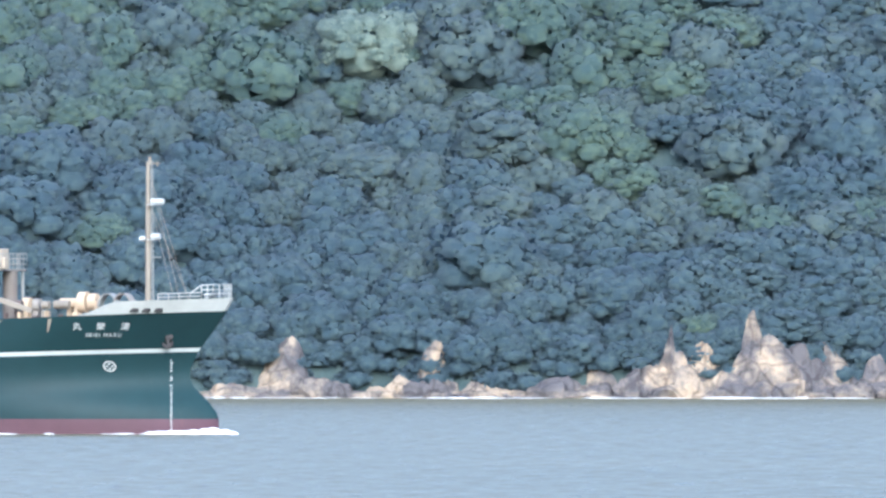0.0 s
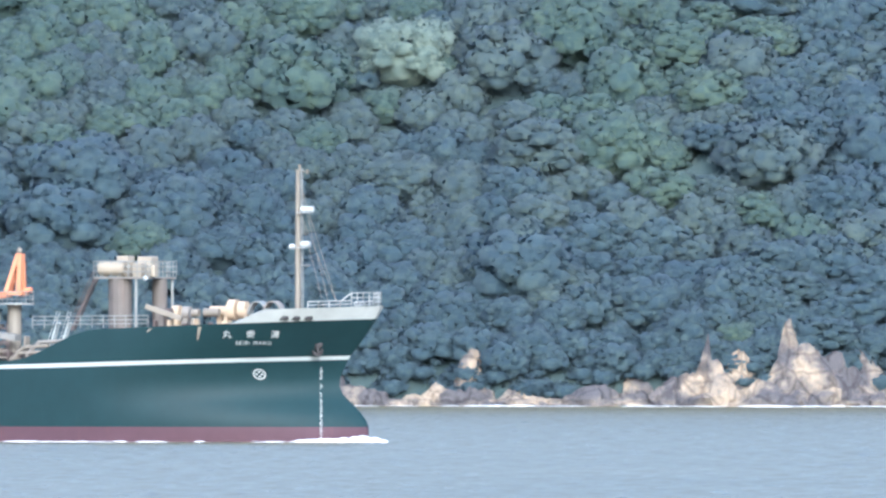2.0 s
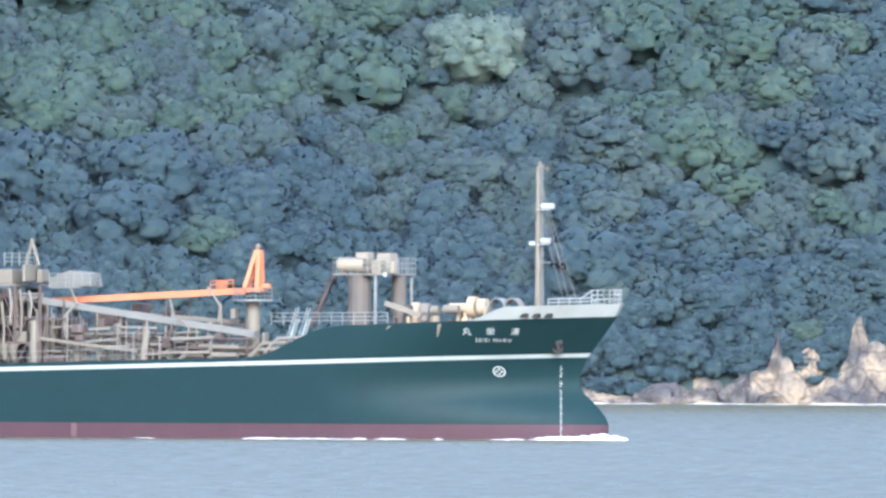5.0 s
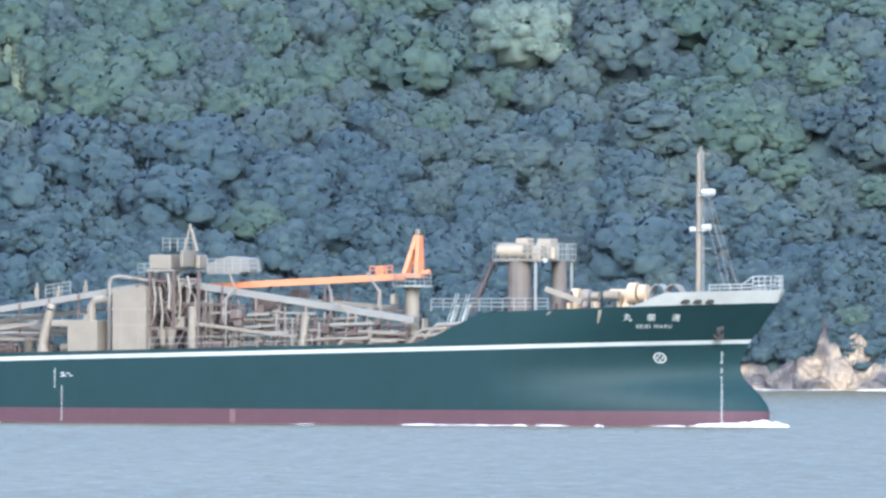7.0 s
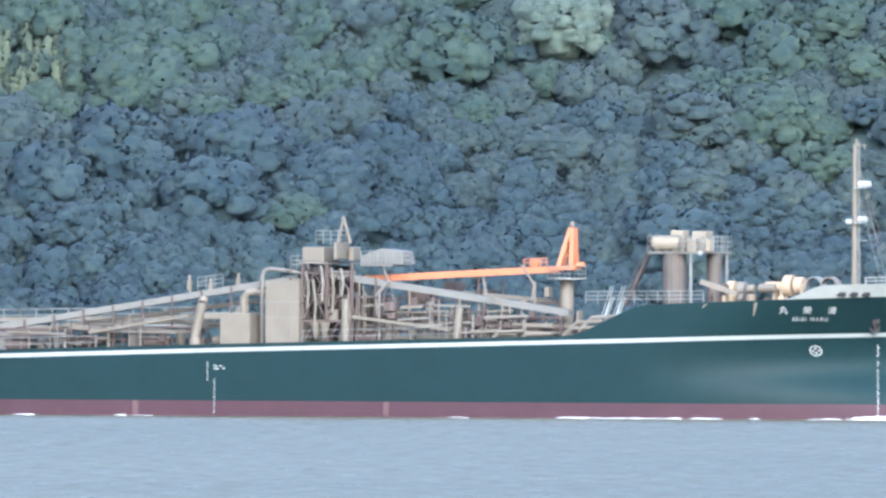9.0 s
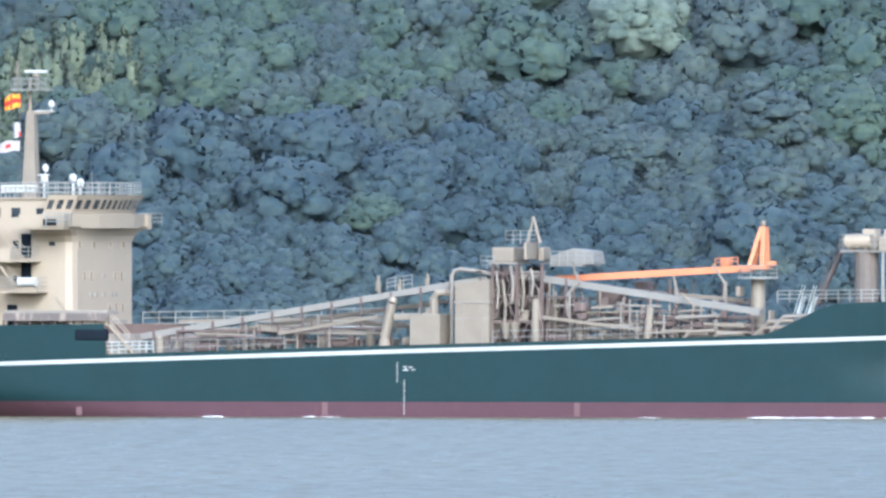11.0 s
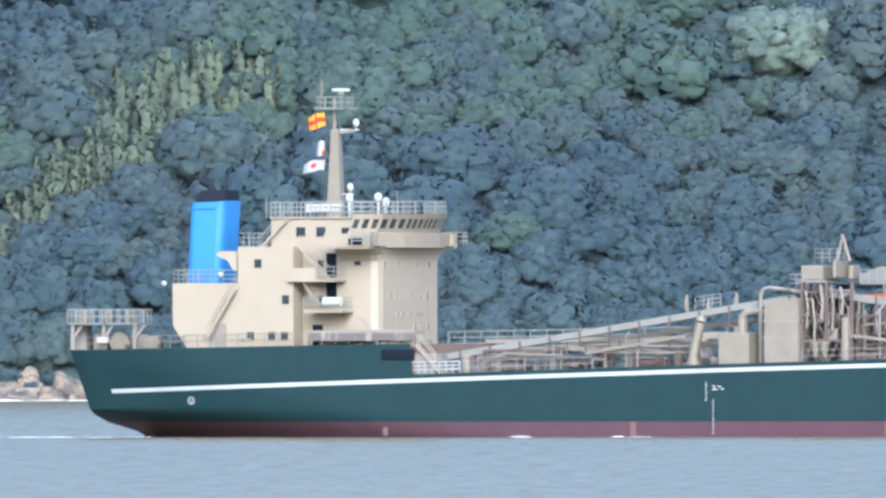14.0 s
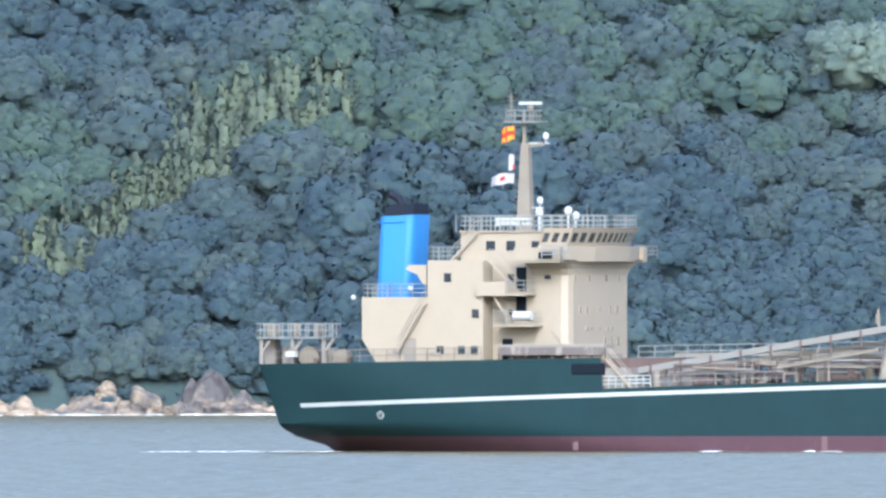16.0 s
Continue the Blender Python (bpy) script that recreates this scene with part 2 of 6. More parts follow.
def prism(bm, outline, y0, y1):
    """An outline in x and z, drawn through from y0 to y1."""
    a = [bm.verts.new((x, y0, z)) for x, z in outline]
    b = [bm.verts.new((x, y1, z)) for x, z in outline]
    n = len(outline)
    for k in range(n):
        bm.faces.new((a[k], a[(k + 1) % n], b[(k + 1) % n], b[k]))
    bm.faces.new(a[::-1])
    bm.faces.new(b)
    bmesh.ops.recalc_face_normals(bm, faces=bm.faces[:])
    return bm


def blob(bm, c, sx, sy, sz, sub=2):
    bmesh.ops.create_icosphere(bm, subdivisions=sub, radius=1.0, matrix=Matrix.Translation(c) @ Matrix.Diagonal((sx, sy, sz, 1)))
    return bm


def pipe(bm, pts, r, n=8):
    """A tube swept along a bent line, in one piece."""
    pts = [Vector(p) for p in pts]
    rings = []
    for k, p in enumerate(pts):
        d = ((pts[min(k + 1, len(pts) - 1)] - p).normalized() + (p - pts[max(k - 1, 0)]).normalized())
        d = d.normalized() if d.length > 1e-5 else Vector((0, 0, 1))
        ref = Vector((0, 1, 0)) if abs(d.y) < 0.8 else Vector((1, 0, 0))
        s = d.cross(ref).normalized()
        t = d.cross(s)
        rings.append([bm.verts.new(p + s * (r * math.cos(j * math.tau / n)) + t * (r * math.sin(j * math.tau / n))) for j in range(n)])
    for a, b in zip(rings, rings[1:]):
        for j in range(n):
            bm.faces.new((a[j], a[(j + 1) % n], b[(j + 1) % n], b[j]))
    bm.faces.new(rings[0][::-1])
    bm.faces.new(rings[-1])
    return bm


def rails(bm, pts, height=1.05, bars=3, gap=1.5, r=0.035):
    """A guard rail along pts: posts and bars."""
    for a, b in zip(pts, pts[1:]):
        a, b = Vector(a), Vector(b)
        n = max(1, round((b - a).length / gap))
        for k in range(n + 1):
            POSTS.append((a.lerp(b, k / n), height, r))
    for j in range(bars):
        o = Vector((0, 0, height * (j + 1) / bars))
        line = [Vector(p) + o for p in pts]
        if j == bars - 1:
            pipe(bm, line, r, 4)
        else:
            BARS.append((line, r))
    return bm


def ladder(bm, a, b, w=0.6):
    """An inclined stair between two levels: stringers, treads, hand rail."""
    a, b = Vector(a), Vector(b)
    s = (b - a).cross(Vector((0, 0, 1))).normalized() * (w / 2)
    for o in (s, -s):
        beam(bm, a + o, b + o, 0.05, 0.16)
        rod(bm, a + o + Vector((0, 0, 0.9)), b + o + Vector((0, 0, 0.9)), 0.03, n=4)
    n = max(3, int(abs(b.z - a.z) / 0.24))
    for k in range(1, n):
        p = a.lerp(b, k / n)
        beam(bm, p - s, p + s, 0.2, 0.03)
    return bm


def smoothstep(a, b, x):
    t = min(1.0, max(0.0, (x - a) / (b - a)))
    return t * t * (3 - 2 * t)


def table(rows, z):
    return float(np.interp(z, [r[0] for r in rows], [r[1] for r in rows]))


# ---- sea ----
def build_sea():
    bm = bmesh.new()
    xs = [-5000, -600, -200, -60, 60, 200, 600, 5000]
    ys = [-4500, -2000, -800, -100, 100, 600, 1000, 1300, 4500]
    g = [[bm.verts.new((x, y, 0)) for y in ys] for x in xs]
    for i in range(len(xs) - 1):
        for j in range(len(ys) - 1):
            bm.faces.new((g[i][j], g[i + 1][j], g[i + 1][j + 1], g[i][j + 1]))
    ob = part("water", bm, SEA)
    tagged(ob, "calm pale blue sea with small ripples", "sea", kind="structure")


build_sea()

# ---- the island ----
SHORE = 1200.0


def shore_y(x):
    return SHORE + 2.2 * math.sin(x * 0.09 + 1) + 1.6 * math.sin(x * 0.23)


def hill_z(x, y):
    """Height of the wooded slope."""
    d = y - shore_y(x) - 3.5
    if d < 0:
        return max(-3.0, d * 0.8)
    z = 3.2 * smoothstep(0, 3, d) + 0.74 * max(0.0, d - 1.5)
    z += 5.5 * noise.noise((x * 0.028, y * 0.02, 3.1)) * smoothstep(0, 25, d) + 2.2 * noise.noise((x * 0.09, y * 0.07, 7.7)) * smoothstep(0, 12, d)
    top = 92 + 14 * noise.noise((x * 0.01, 5.0, 0)) - abs(x) * 0.05
    return z if z < top else top + (z - top) * 0.12


def build_hill():
    bm = bmesh.new()
    xs = np.linspace(-420, 420, 169)
    ds = np.concatenate([np.linspace(-3, 12, 12), np.linspace(15, 330, 64)])
    g = [[bm.verts.new((x, SHORE + d, hill_z(x, SHORE + d))) for d in ds] for x in xs]
    for i in range(len(xs) - 1):
        for j in range(len(ds) - 1):
            bm.faces.new((g[i][j], g[i + 1][j], g[i + 1][j + 1], g[i][j + 1]))
    ob = part("ground", bm, SOIL, smooth=True)
    tagged(ob, "steep dark forest floor of the island hillside", "hillside", kind="structure")


build_hill()


# ---- trees ----
def crown_arrays(seed, style):
    """A crown of about unit radius: lumpy, overlapping masses of foliage with sprays of leaves lying on them, as corner points of quads."""
    rng = np.random.default_rng(seed)
    quads, normals, lobes = [], [], []

    def shape(v, c):
        """How far the foliage bulges in direction v."""
        w = v * 1.9 + c * 3 + seed
        return 1 + 0.3 * noise.noise(tuple(w)) + 0.24 * noise.noise(tuple(w * 2.3)) + 0.14 * noise.noise(tuple(w * 5.1))

    def leafward(v, p):
        """Which way the leaves face: mostly out of the whole crown and up to the light, a little out of their tuft."""
        return 0.45 * v + 0.75 * p + np.array([0, 0, 0.4])

    def body(c, rad, flat, m):
        squash = np.array([1, 1, flat])
        g = np.linspace(-1, 1, m + 1)
        for axis in range(3):
            for sgn in (-1, 1):
                pts, nrm = {}, {}
                for i in range(m + 1):
                    for j in range(m + 1):
                        v = np.zeros(3)
                        v[axis], v[(axis + 1) % 3], v[(axis + 2) % 3] = sgn, g[i] * sgn, g[j]
                        v /= np.linalg.norm(v)
                        pts[i, j] = c + v * rad * 0.9 * shape(v, c) * squash
                        w = leafward(v, pts[i, j])
                        nrm[i, j] = w / np.linalg.norm(w)
                for i in range(m):
                    for j in range(m):
                        ring = ((i, j), (i + 1, j), (i + 1, j + 1), (i, j + 1))
                        mid = sum(pts[k] for k in ring) / 4
                        if mid[2] < -0.8 or any(np.linalg.norm((mid - oc) / (1, 1, of)) < orad * 0.62 for oc, orad, of in lobes if oc is not c):
                            continue
                        quads.append(np.array([[pts[k] for k in ring]]))
                        normals.append(np.array([[nrm[k] for k in ring]]))

    def sprays(c, rad, n, size, flat, loose=0.1, droop=0.0):
        v = rng.normal(size=(n, 3))
        v /= np.linalg.norm(v, axis=1)[:, None]
        v[:, 2] = np.where(v[:, 2] < -0.4, -v[:, 2] * 0.6, v[:, 2])
        k = np.array([shape(w, c) for w in v])[:, None]
        p = c + v * rad * np.array([1, 1, flat]) * (k * 0.92 + loose * rng.random((n, 1)) ** 1.5)
        keep = np.ones(n, bool)
        for oc, orad, of in lobes:
            if oc is not c:
                keep &= np.linalg.norm((p - oc) / np.array([1, 1, of]), axis=1) > orad * 0.85
        p, v = p[keep], v[keep]
        n = len(p)
        nrm = 0.9 * v + 0.5 * rng.normal(size=(n, 3)) + np.array([0, -0.2, 0.45])
        nrm /= np.linalg.norm(nrm, axis=1)[:, None]
        t = np.cross(nrm, rng.normal(size=(n, 3)))
        t /= np.linalg.norm(t, axis=1)[:, None]
        b = np.cross(nrm, t)
        s = size * (0.5 + 0.9 * rng.random((n, 1)))
        w = s * (0.5 + 0.4 * rng.random((n, 1)))
        bend = nrm * s * (0.2 + droop)
        quads.append(np.stack([p - t * s - bend * 0.6, p - b * w, p + t * s - bend * 0.6, p + b * w + bend * 0.3], axis=1))
        soft = leafward(v, p) + 0.2 * rng.normal(size=(n, 3))
        normals.append(np.repeat((soft / np.linalg.norm(soft, axis=1)[:, None])[:, None, :], 4, axis=1))

    def puffs(count, reach, low, high, flat):
        """Small tufts spread over the dome of the crown."""
        for k in range(count):
            a = k * 2.39996 + 0.5 * rng.random()
            up = -0.45 + 1.4 * (k + rng.random()) / count
            ring = math.sqrt(max(0.05, 1 - min(1.0, abs(up)) ** 2))
            far = reach * (0.82 + 0.26 * rng.random())
            lobes.append((np.array([far * ring * math.cos(a), far * ring * math.sin(a), far * up * 0.85]), low + (high - low) * rng.random(), flat))

    if style == "broad":
        lobes.append((np.array([0, 0, 0.0]), 0.74, 0.85))
        puffs(40, 0.72, 0.18, 0.34, 0.75)
        per, size, loose, m = 46, 0.05, 0.5, 2
    elif style == "layer":
        lobes.append((np.array([0, 0, 0.0]), 0.7, 0.8))
        puffs(36, 0.74, 0.22, 0.38, 0.55)
        per, size, loose, m = 48, 0.054, 0.5, 2
    elif style == "cauliflower":
        lobes.append((np.array([0, 0, -0.05]), 0.72, 0.85))
        puffs(46, 0.76, 0.17, 0.27, 0.85)
        per, size, loose, m = 70, 0.042, 0.4, 2
    elif style == "bush":
        for k in range(7):
            a = rng.random() * math.tau
            rr = 0.6 * math.sqrt(rng.random())
            lobes.append((np.array([rr * math.cos(a), rr * math.sin(a), 0.5 * rng.random() * (1 - rr)]), 0.36 + 0.2 * rng.random(), 0.7))
        per, size, loose, m = 50, 0.11, 0.4, 1
    else:  # bamboo: tall plumes whose tips droop
        for k in range(11):
            a = rng.random() * math.tau
            rr = 0.75 * math.sqrt(rng.random())
            hgt = 0.7 + 0.7 * rng.random()
            for j in range(4):
                f = j / 3
                lobes.append((np.array([rr * math.cos(a) + 0.16 * f * f * math.cos(a), rr * math.sin(a) + 0.16 * f * f * math.sin(a), -0.5 + hgt * f]), 0.3 * (1.05 - 0.72 * f), 1.5))
        per, size, loose, m = 44, 0.07, 0.4, 2
    for c, rad, flat in lobes:
        body(c, rad, flat, m + 3 if rad > 0.55 else m)
        sprays(c, rad, int(per * (1 if rad < 0.55 else 2.2)), size, flat, loose, 0.5 if style == "bamboo" else 0.0)
    return np.concatenate(quads), np.concatenate(normals)


STYLES = ["broad", "broad", "broad", "broad", "layer", "layer", "layer", "cauliflower", "bamboo", "bamboo", "bush", "bush"]
MADE = [crown_arrays(40 + i, kind) for i, kind in enumerate(STYLES)]
CROWNS, CROWN_NORMALS = [m[0] for m in MADE], [m[1] for m in MADE]


def quad_mesh(name, quads, mats, index=None, normals=None):
    """A mesh of loose quads, each folded along its middle."""
    n = len(quads)
    me = bpy.data.meshes.new(name)
    me.vertices.add(n * 4)
    me.vertices.foreach_set("co", np.ascontiguousarray(quads, dtype=np.float32).reshape(-1))
    me.loops.add(n * 4)
    me.loops.foreach_set("vertex_index", np.arange(n * 4, dtype=np.int32))
    me.polygons.add(n)
    me.polygons.foreach_set("loop_start", np.arange(0, n * 4, 4, dtype=np.int32))
    for m in mats:
        me.materials.append(m)
    if index is not None:
        me.polygons.foreach_set("material_index", np.asarray(index, dtype=np.int32))
    me.update(calc_edges=True)
    if normals is not None:
        me.normals_split_custom_set_from_vertices(normals.reshape(-1, 3).tolist())
    return me


def trunk_mesh(name, seed):
    """A tapered, slightly bent trunk of a height of one, with limbs that reach into the crown."""
    rng = random.Random(seed)
    bm = bmesh.new()
    p, r = Vector((0, 0, -0.35)), 0.055
    for k in range(4):
        q = p + Vector((rng.uniform(-0.06, 0.06), rng.uniform(-0.06, 0.06), 0.3))
        rod(bm, p, q, r, r * 0.8, 7)
        p, r = q, r * 0.8
        if k > 0:
            for j in range(2):
                a = rng.uniform(0, math.tau)
                rod(bm, p, p + Vector((0.4 * math.cos(a), 0.4 * math.sin(a), 0.3)), r * 0.6, r * 0.2, 5)
    me = bpy.data.meshes.new(name)
    bm.to_mesh(me)
    bm.free()
    me.materials.append(BARK)
    return me


TRUNKS = [trunk_mesh("trunk", 3 + i) for i in range(3)]
CROWN_MESH = {}


def crown_mesh(style, leaf):
    if (style, leaf) not in CROWN_MESH:
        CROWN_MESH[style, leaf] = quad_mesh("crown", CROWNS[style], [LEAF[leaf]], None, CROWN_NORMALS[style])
    return CROWN_MESH[style, leaf]


TREE_LABEL = [
    "dark evergreen broadleaf tree on the hillside", "grey-green broadleaf tree on the hillside", "fresh green broadleaf tree on the hillside",
    "tall pale yellow-green tree in blossom above the wood", "yellow-green bamboo clump with drooping plumes"]


def tree(x, y, r, style, leaf, turn, squash=0.85):
    """One tree: trunk and crown on the slope."""
    z = hill_z(x, y)
    th = r * 0.95
    top = tagged(new("bamboo" if leaf == 4 else "tree"), TREE_LABEL[leaf], "bamboo" if leaf == 4 else "tree", "trees on the hillside")
    top.matrix_basis = pose(x, y, z, 0, 0, turn)
    t = new("trunk", TRUNKS[int(turn) % 3])
    t.parent = top
    t.scale = (th * 0.8, th * 0.8, th * 0.72)
    c = new("crown", crown_mesh(style, leaf))
    c.parent = top
    c.location = (0, 0, th * 0.38)
    c.scale = (r * 1.2, r * 1.2, r * squash * 1.2)


# trees that stand out: x, y, crown radius, crown style, leaves, turn, squash
SPECIAL = [
    (9.1, 1255.2, 6.0, 7, 3, 20, 0.9), (7.8, 1240.0, 5.4, 3, 1, 60, 0.8), (-13.4, 1247.5, 3.4, 2, 2, 10, 0.85), (-9.3, 1247.5, 2.6, 7, 2, 80, 0.8),
    (-31.0, 1234.8, 3.2, 1, 2, 140, 0.8), (44.1, 1242.2, 4.4, 0, 2, 190, 0.85), (-21.3, 1221.3, 3.8, 2, 2, 230, 0.75), (46.3, 1207.6, 2.6, 0, 2, 15, 0.75),
    (35.2, 1253.6, 3.4, 1, 2, 75, 0.8), (49.3, 1251.0, 4.2, 5, 2, 33, 0.8), (-17.0, 1245.0, 3.6, 1, 2, 120, 0.85), (-25.0, 1242.0, 3.2, 0, 2, 270, 0.85),
] + [(x, y, r * (1.2 if i % 3 else 1.0), (8, 9)[i % 2], 4, 37 * i, 1.35) for i, (x, y, r) in enumerate((
    (-65.7, 1241.1, 2.8), (-69.5, 1238.5, 2.6), (-63.2, 1243.7, 2.4), (-61.2, 1239.3, 2.8), (-72.7, 1233.2, 2.6), (-75.2, 1229.8, 2.6), (-68.2, 1232.4, 2.4),
    (-65.0, 1235.8, 2.6), (-78.3, 1224.5, 2.4), (-80.7, 1220.2, 2.4), (-57.5, 1242.1, 2.3), (-53.1, 1240.7, 2.2), (-70.8, 1235.8, 2.6), (-48.0, 1243.0, 2.0),
    (-83.5, 1225.0, 2.4), (-67.0, 1246.0, 2.2), (-73.5, 1236.5, 2.4), (-63.5, 1234.5, 2.4), (-78.0, 1230.0, 2.4), (-60.5, 1245.0, 2.2), (-55.0, 1245.5, 2.0), (-86.0, 1218.5, 2.2), (-50.5, 1246.5, 2.0)))]

# outcrops: x, metres off the waterline, width, depth, height, how pointed, lean
ROCKS = [
    (-2.1, 4.0, 16, 7, 6.6, 0.2, 0.1), (3.0, 1.8, 8.5, 5, 3.6, 0.2, 0), (-6.5, 1.8, 10, 5, 2.6, 0, 0), (13.2, 2.2, 11, 5, 3.2, 0, 0), (16.2, 3.6, 5.5, 4.5, 6.0, 0.1, 0.05),
    (21.5, 2.2, 7.5, 5, 2.8, 0, 0), (30.4, 2.2, 10, 5, 3.4, 0.1, 0), (38.6, 2.0, 3.8, 4, 2.8, 0, 0), (42.5, 2.4, 5.6, 4.5, 8.4, 0.85, 0.12), (46.6, 4.2, 6, 5, 6.3, 0.2, 0),
    (53.0, 2.4, 10.5, 6, 10.2, 0.8, -0.03), (56.3, 3.4, 5.5, 5, 7.0, 0.3, 0), (62.4, 3.4, 9.5, 5, 7.0, 0.3, -0.08), (66.5, 2.6, 8, 5, 5.2, 0.2, 0), (59.6, 1.8, 11, 5, 4.4, 0.1, 0),
    (35.0, 4.2, 5, 4, 4.4, 0.3, 0), (72.0, 3.0, 9, 6, 6.0, 0.3, 0),
    (-84.8, 2.0, 7.5, 5, 2.6, 0, 0), (-77.0, 1.8, 9.5, 5, 3.0, 0.1, 0), (-75.2, 3.0, 4.6, 4, 4.6, 0.4, 0), (-70.3, 1.8, 4.6, 4, 3.0, 0, 0), (-62.7, 2.6, 7, 5, 5.2, 0.35, 0),
    (-60.0, 1.6, 6.6, 5, 3.0, 0, 0), (-65.2, 2.4, 4.5, 4, 4.2, 0.3, 0), (-92.0, 2.5, 8, 5, 3.5, 0.1, 0), (-50.0, 2.2, 9, 5, 3.6, 0.2, 0), (-38.0, 2.4, 10, 5, 4.4, 0.3, 0), (-24.0, 2.2, 9, 5, 3.2, 0.1, 0),
]


def build_wood():
    rng = random.Random(11)
    spots = list(SPECIAL)
    cells = {}
    for s in spots:
        cells.setdefault((int(s[0] // 8), int(s[1] // 8)), []).append(s)
    tries = 0
    while tries < 40000 and len(spots) < 1000:
        tries += 1
        x = rng.uniform(-97, 78)
        y = SHORE + rng.uniform(5, 70)
        d = y - shore_y(x)
        r = rng.choice((2.6, 3.2, 3.8, 4.6, 5.6)) * (0.75 if d < 14 else 1.0)
        if d < 6.0 or (d < 9 and rng.random() < 0.3):
            continue
        ok = True
        cx, cy = int(x // 8), int(y // 8)
        for i in (-1, 0, 1):
            for j in (-1, 0, 1):
                for s in cells.get((cx + i, cy + j), ()):
                    if math.hypot(s[0] - x, s[1] - y) < 0.53 * (s[2] + r):
                        ok = False
        if not ok:
            continue
        n = noise.noise((x * 0.04, y * 0.05, 1.5)) + rng.uniform(-0.3, 0.3) + 0.6 * smoothstep(16, 50, d) - 0.22
        leaf = 2 if n > 0.42 else 1 if n > 0.05 else 0
        style = rng.choice((0, 1, 2, 3)) if x + rng.uniform(-25, 25) < 25 else rng.choice((0, 1, 4, 5, 6))
        s = (x, y, r, style, leaf, rng.uniform(0, 360), rng.uniform(0.85, 1.15))
        spots.append(s)
        cells.setdefault((cx, cy), []).append(s)
    spots = spots[:len(SPECIAL)] + sorted(spots[len(SPECIAL):], key=lambda s: s[1] - shore_y(s[0]) + 0.25 * abs(s[0] + 10))
    for s in spots[:290]:
        tree(*s)
    quads, index, normals = [], [], []
    for x, y, r, style, leaf, turn, squash in spots[290:]:
        a = radians(turn)
        m = np.array([[math.cos(a), -math.sin(a), 0], [math.sin(a), math.cos(a), 0], [0, 0, squash]]) * r * 1.2
        quads.append(CROWNS[style] @ m.T + np.array([x, y, hill_z(x, y) + r * 0.36]))
        normals.append(CROWN_NORMALS[style] @ (m / (1.2 * r)).T)
        index.append(np.full(len(CROWNS[style]), leaf))
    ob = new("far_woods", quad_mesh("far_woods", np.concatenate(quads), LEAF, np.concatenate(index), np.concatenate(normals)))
    tagged(ob, "dense evergreen wood higher up the hillside", "wood", kind="stuff")
    # low scrub that hides the soil between the trunks and hangs over the rocks
    rs = np.random.default_rng(5)
    q, qn = [], []
    for k in range(430):
        x = rs.uniform(-97, 78)
        y = shore_y(x) + (rs.uniform(4.6, 9.5) if k < 340 else rs.uniform(9, 70))
        r = rs.uniform(1.1, 2.4)
        q.append(CROWNS[10 + k % 2] * r * np.array([1.2, 1.0, rs.uniform(0.8, 1.3)]) + np.array([x, y, hill_z(x, y) + 0.2]))
        qn.append(CROWN_NORMALS[10 + k % 2])
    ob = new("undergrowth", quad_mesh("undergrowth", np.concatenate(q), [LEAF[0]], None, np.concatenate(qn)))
    tagged(ob, "low dark undergrowth along the wood's edge", "scrub", kind="stuff")


build_wood()


# ---- rocks ----
def block(bm, centre, w, d, h, rng, sub=4, lean=0.0, taper=0.0):
    """One granite block, cut by flat joint planes, worn round at the edges."""
    made = bmesh.ops.create_icosphere(bm, subdivisions=sub, radius=1.0)

    def joint(x, y, z, c):
        return (Vector((x + rng.gauss(0, 0.28), y + rng.gauss(0, 0.28), z + rng.gauss(0, 0.2))).normalized(), c)
    cuts = [joint(1, 0, 0, 0.72), joint(-1, 0, 0, 0.72), joint(0, 1, 0, 0.8), joint(0, -1, 0, 0.72), joint(rng.gauss(0, 0.35), rng.gauss(-0.2, 0.3), 1, 0.78)]
    for k in range(7):
        cuts.append(joint(rng.gauss(0, 1), rng.gauss(0, 1), rng.gauss(0.3, 0.6), rng.uniform(0.8, 1.0)))
    off = Vector((rng.uniform(0, 90), rng.uniform(0, 90), rng.uniform(0, 90)))
    size = Vector((w / 2, d / 2, h))
    for v in made["verts"]:
        p = v.co.copy()
        near = [c / p.dot(n) for n, c in cuts if p.dot(n) > 0.1]
        r = min(near + [1.3])
        r -= 0.035 * math.log(sum(math.exp(-22 * (c - r)) for c in near + [1.3]))
        q = Vector((p.x * size.x, p.y * size.y, p.z * size.z)) * r
        dist, cells = noise.voronoi(Vector((q.x * 0.55 + 0.2 * q.z, q.y * 0.5, q.z * 0.4)) + off)
        crack = max(0.0, 0.14 - (dist[1] - dist[0])) * 2.4
        shift = 0.28 * noise.noise(q * 0.6 + off) + 0.16 * noise.noise(q * 1.5 + off) + 0.07 * noise.noise(q * 4 + off) - crack
        q += Vector((p.x, p.y, p.z * 0.8)) * shift
        z = max(-0.6, q.z)
        f = 1 - taper * max(0.0, z / h)
        v.co = Vector((q.x * f + lean * max(0.0, z), q.y * f, z)) + Vector(centre)


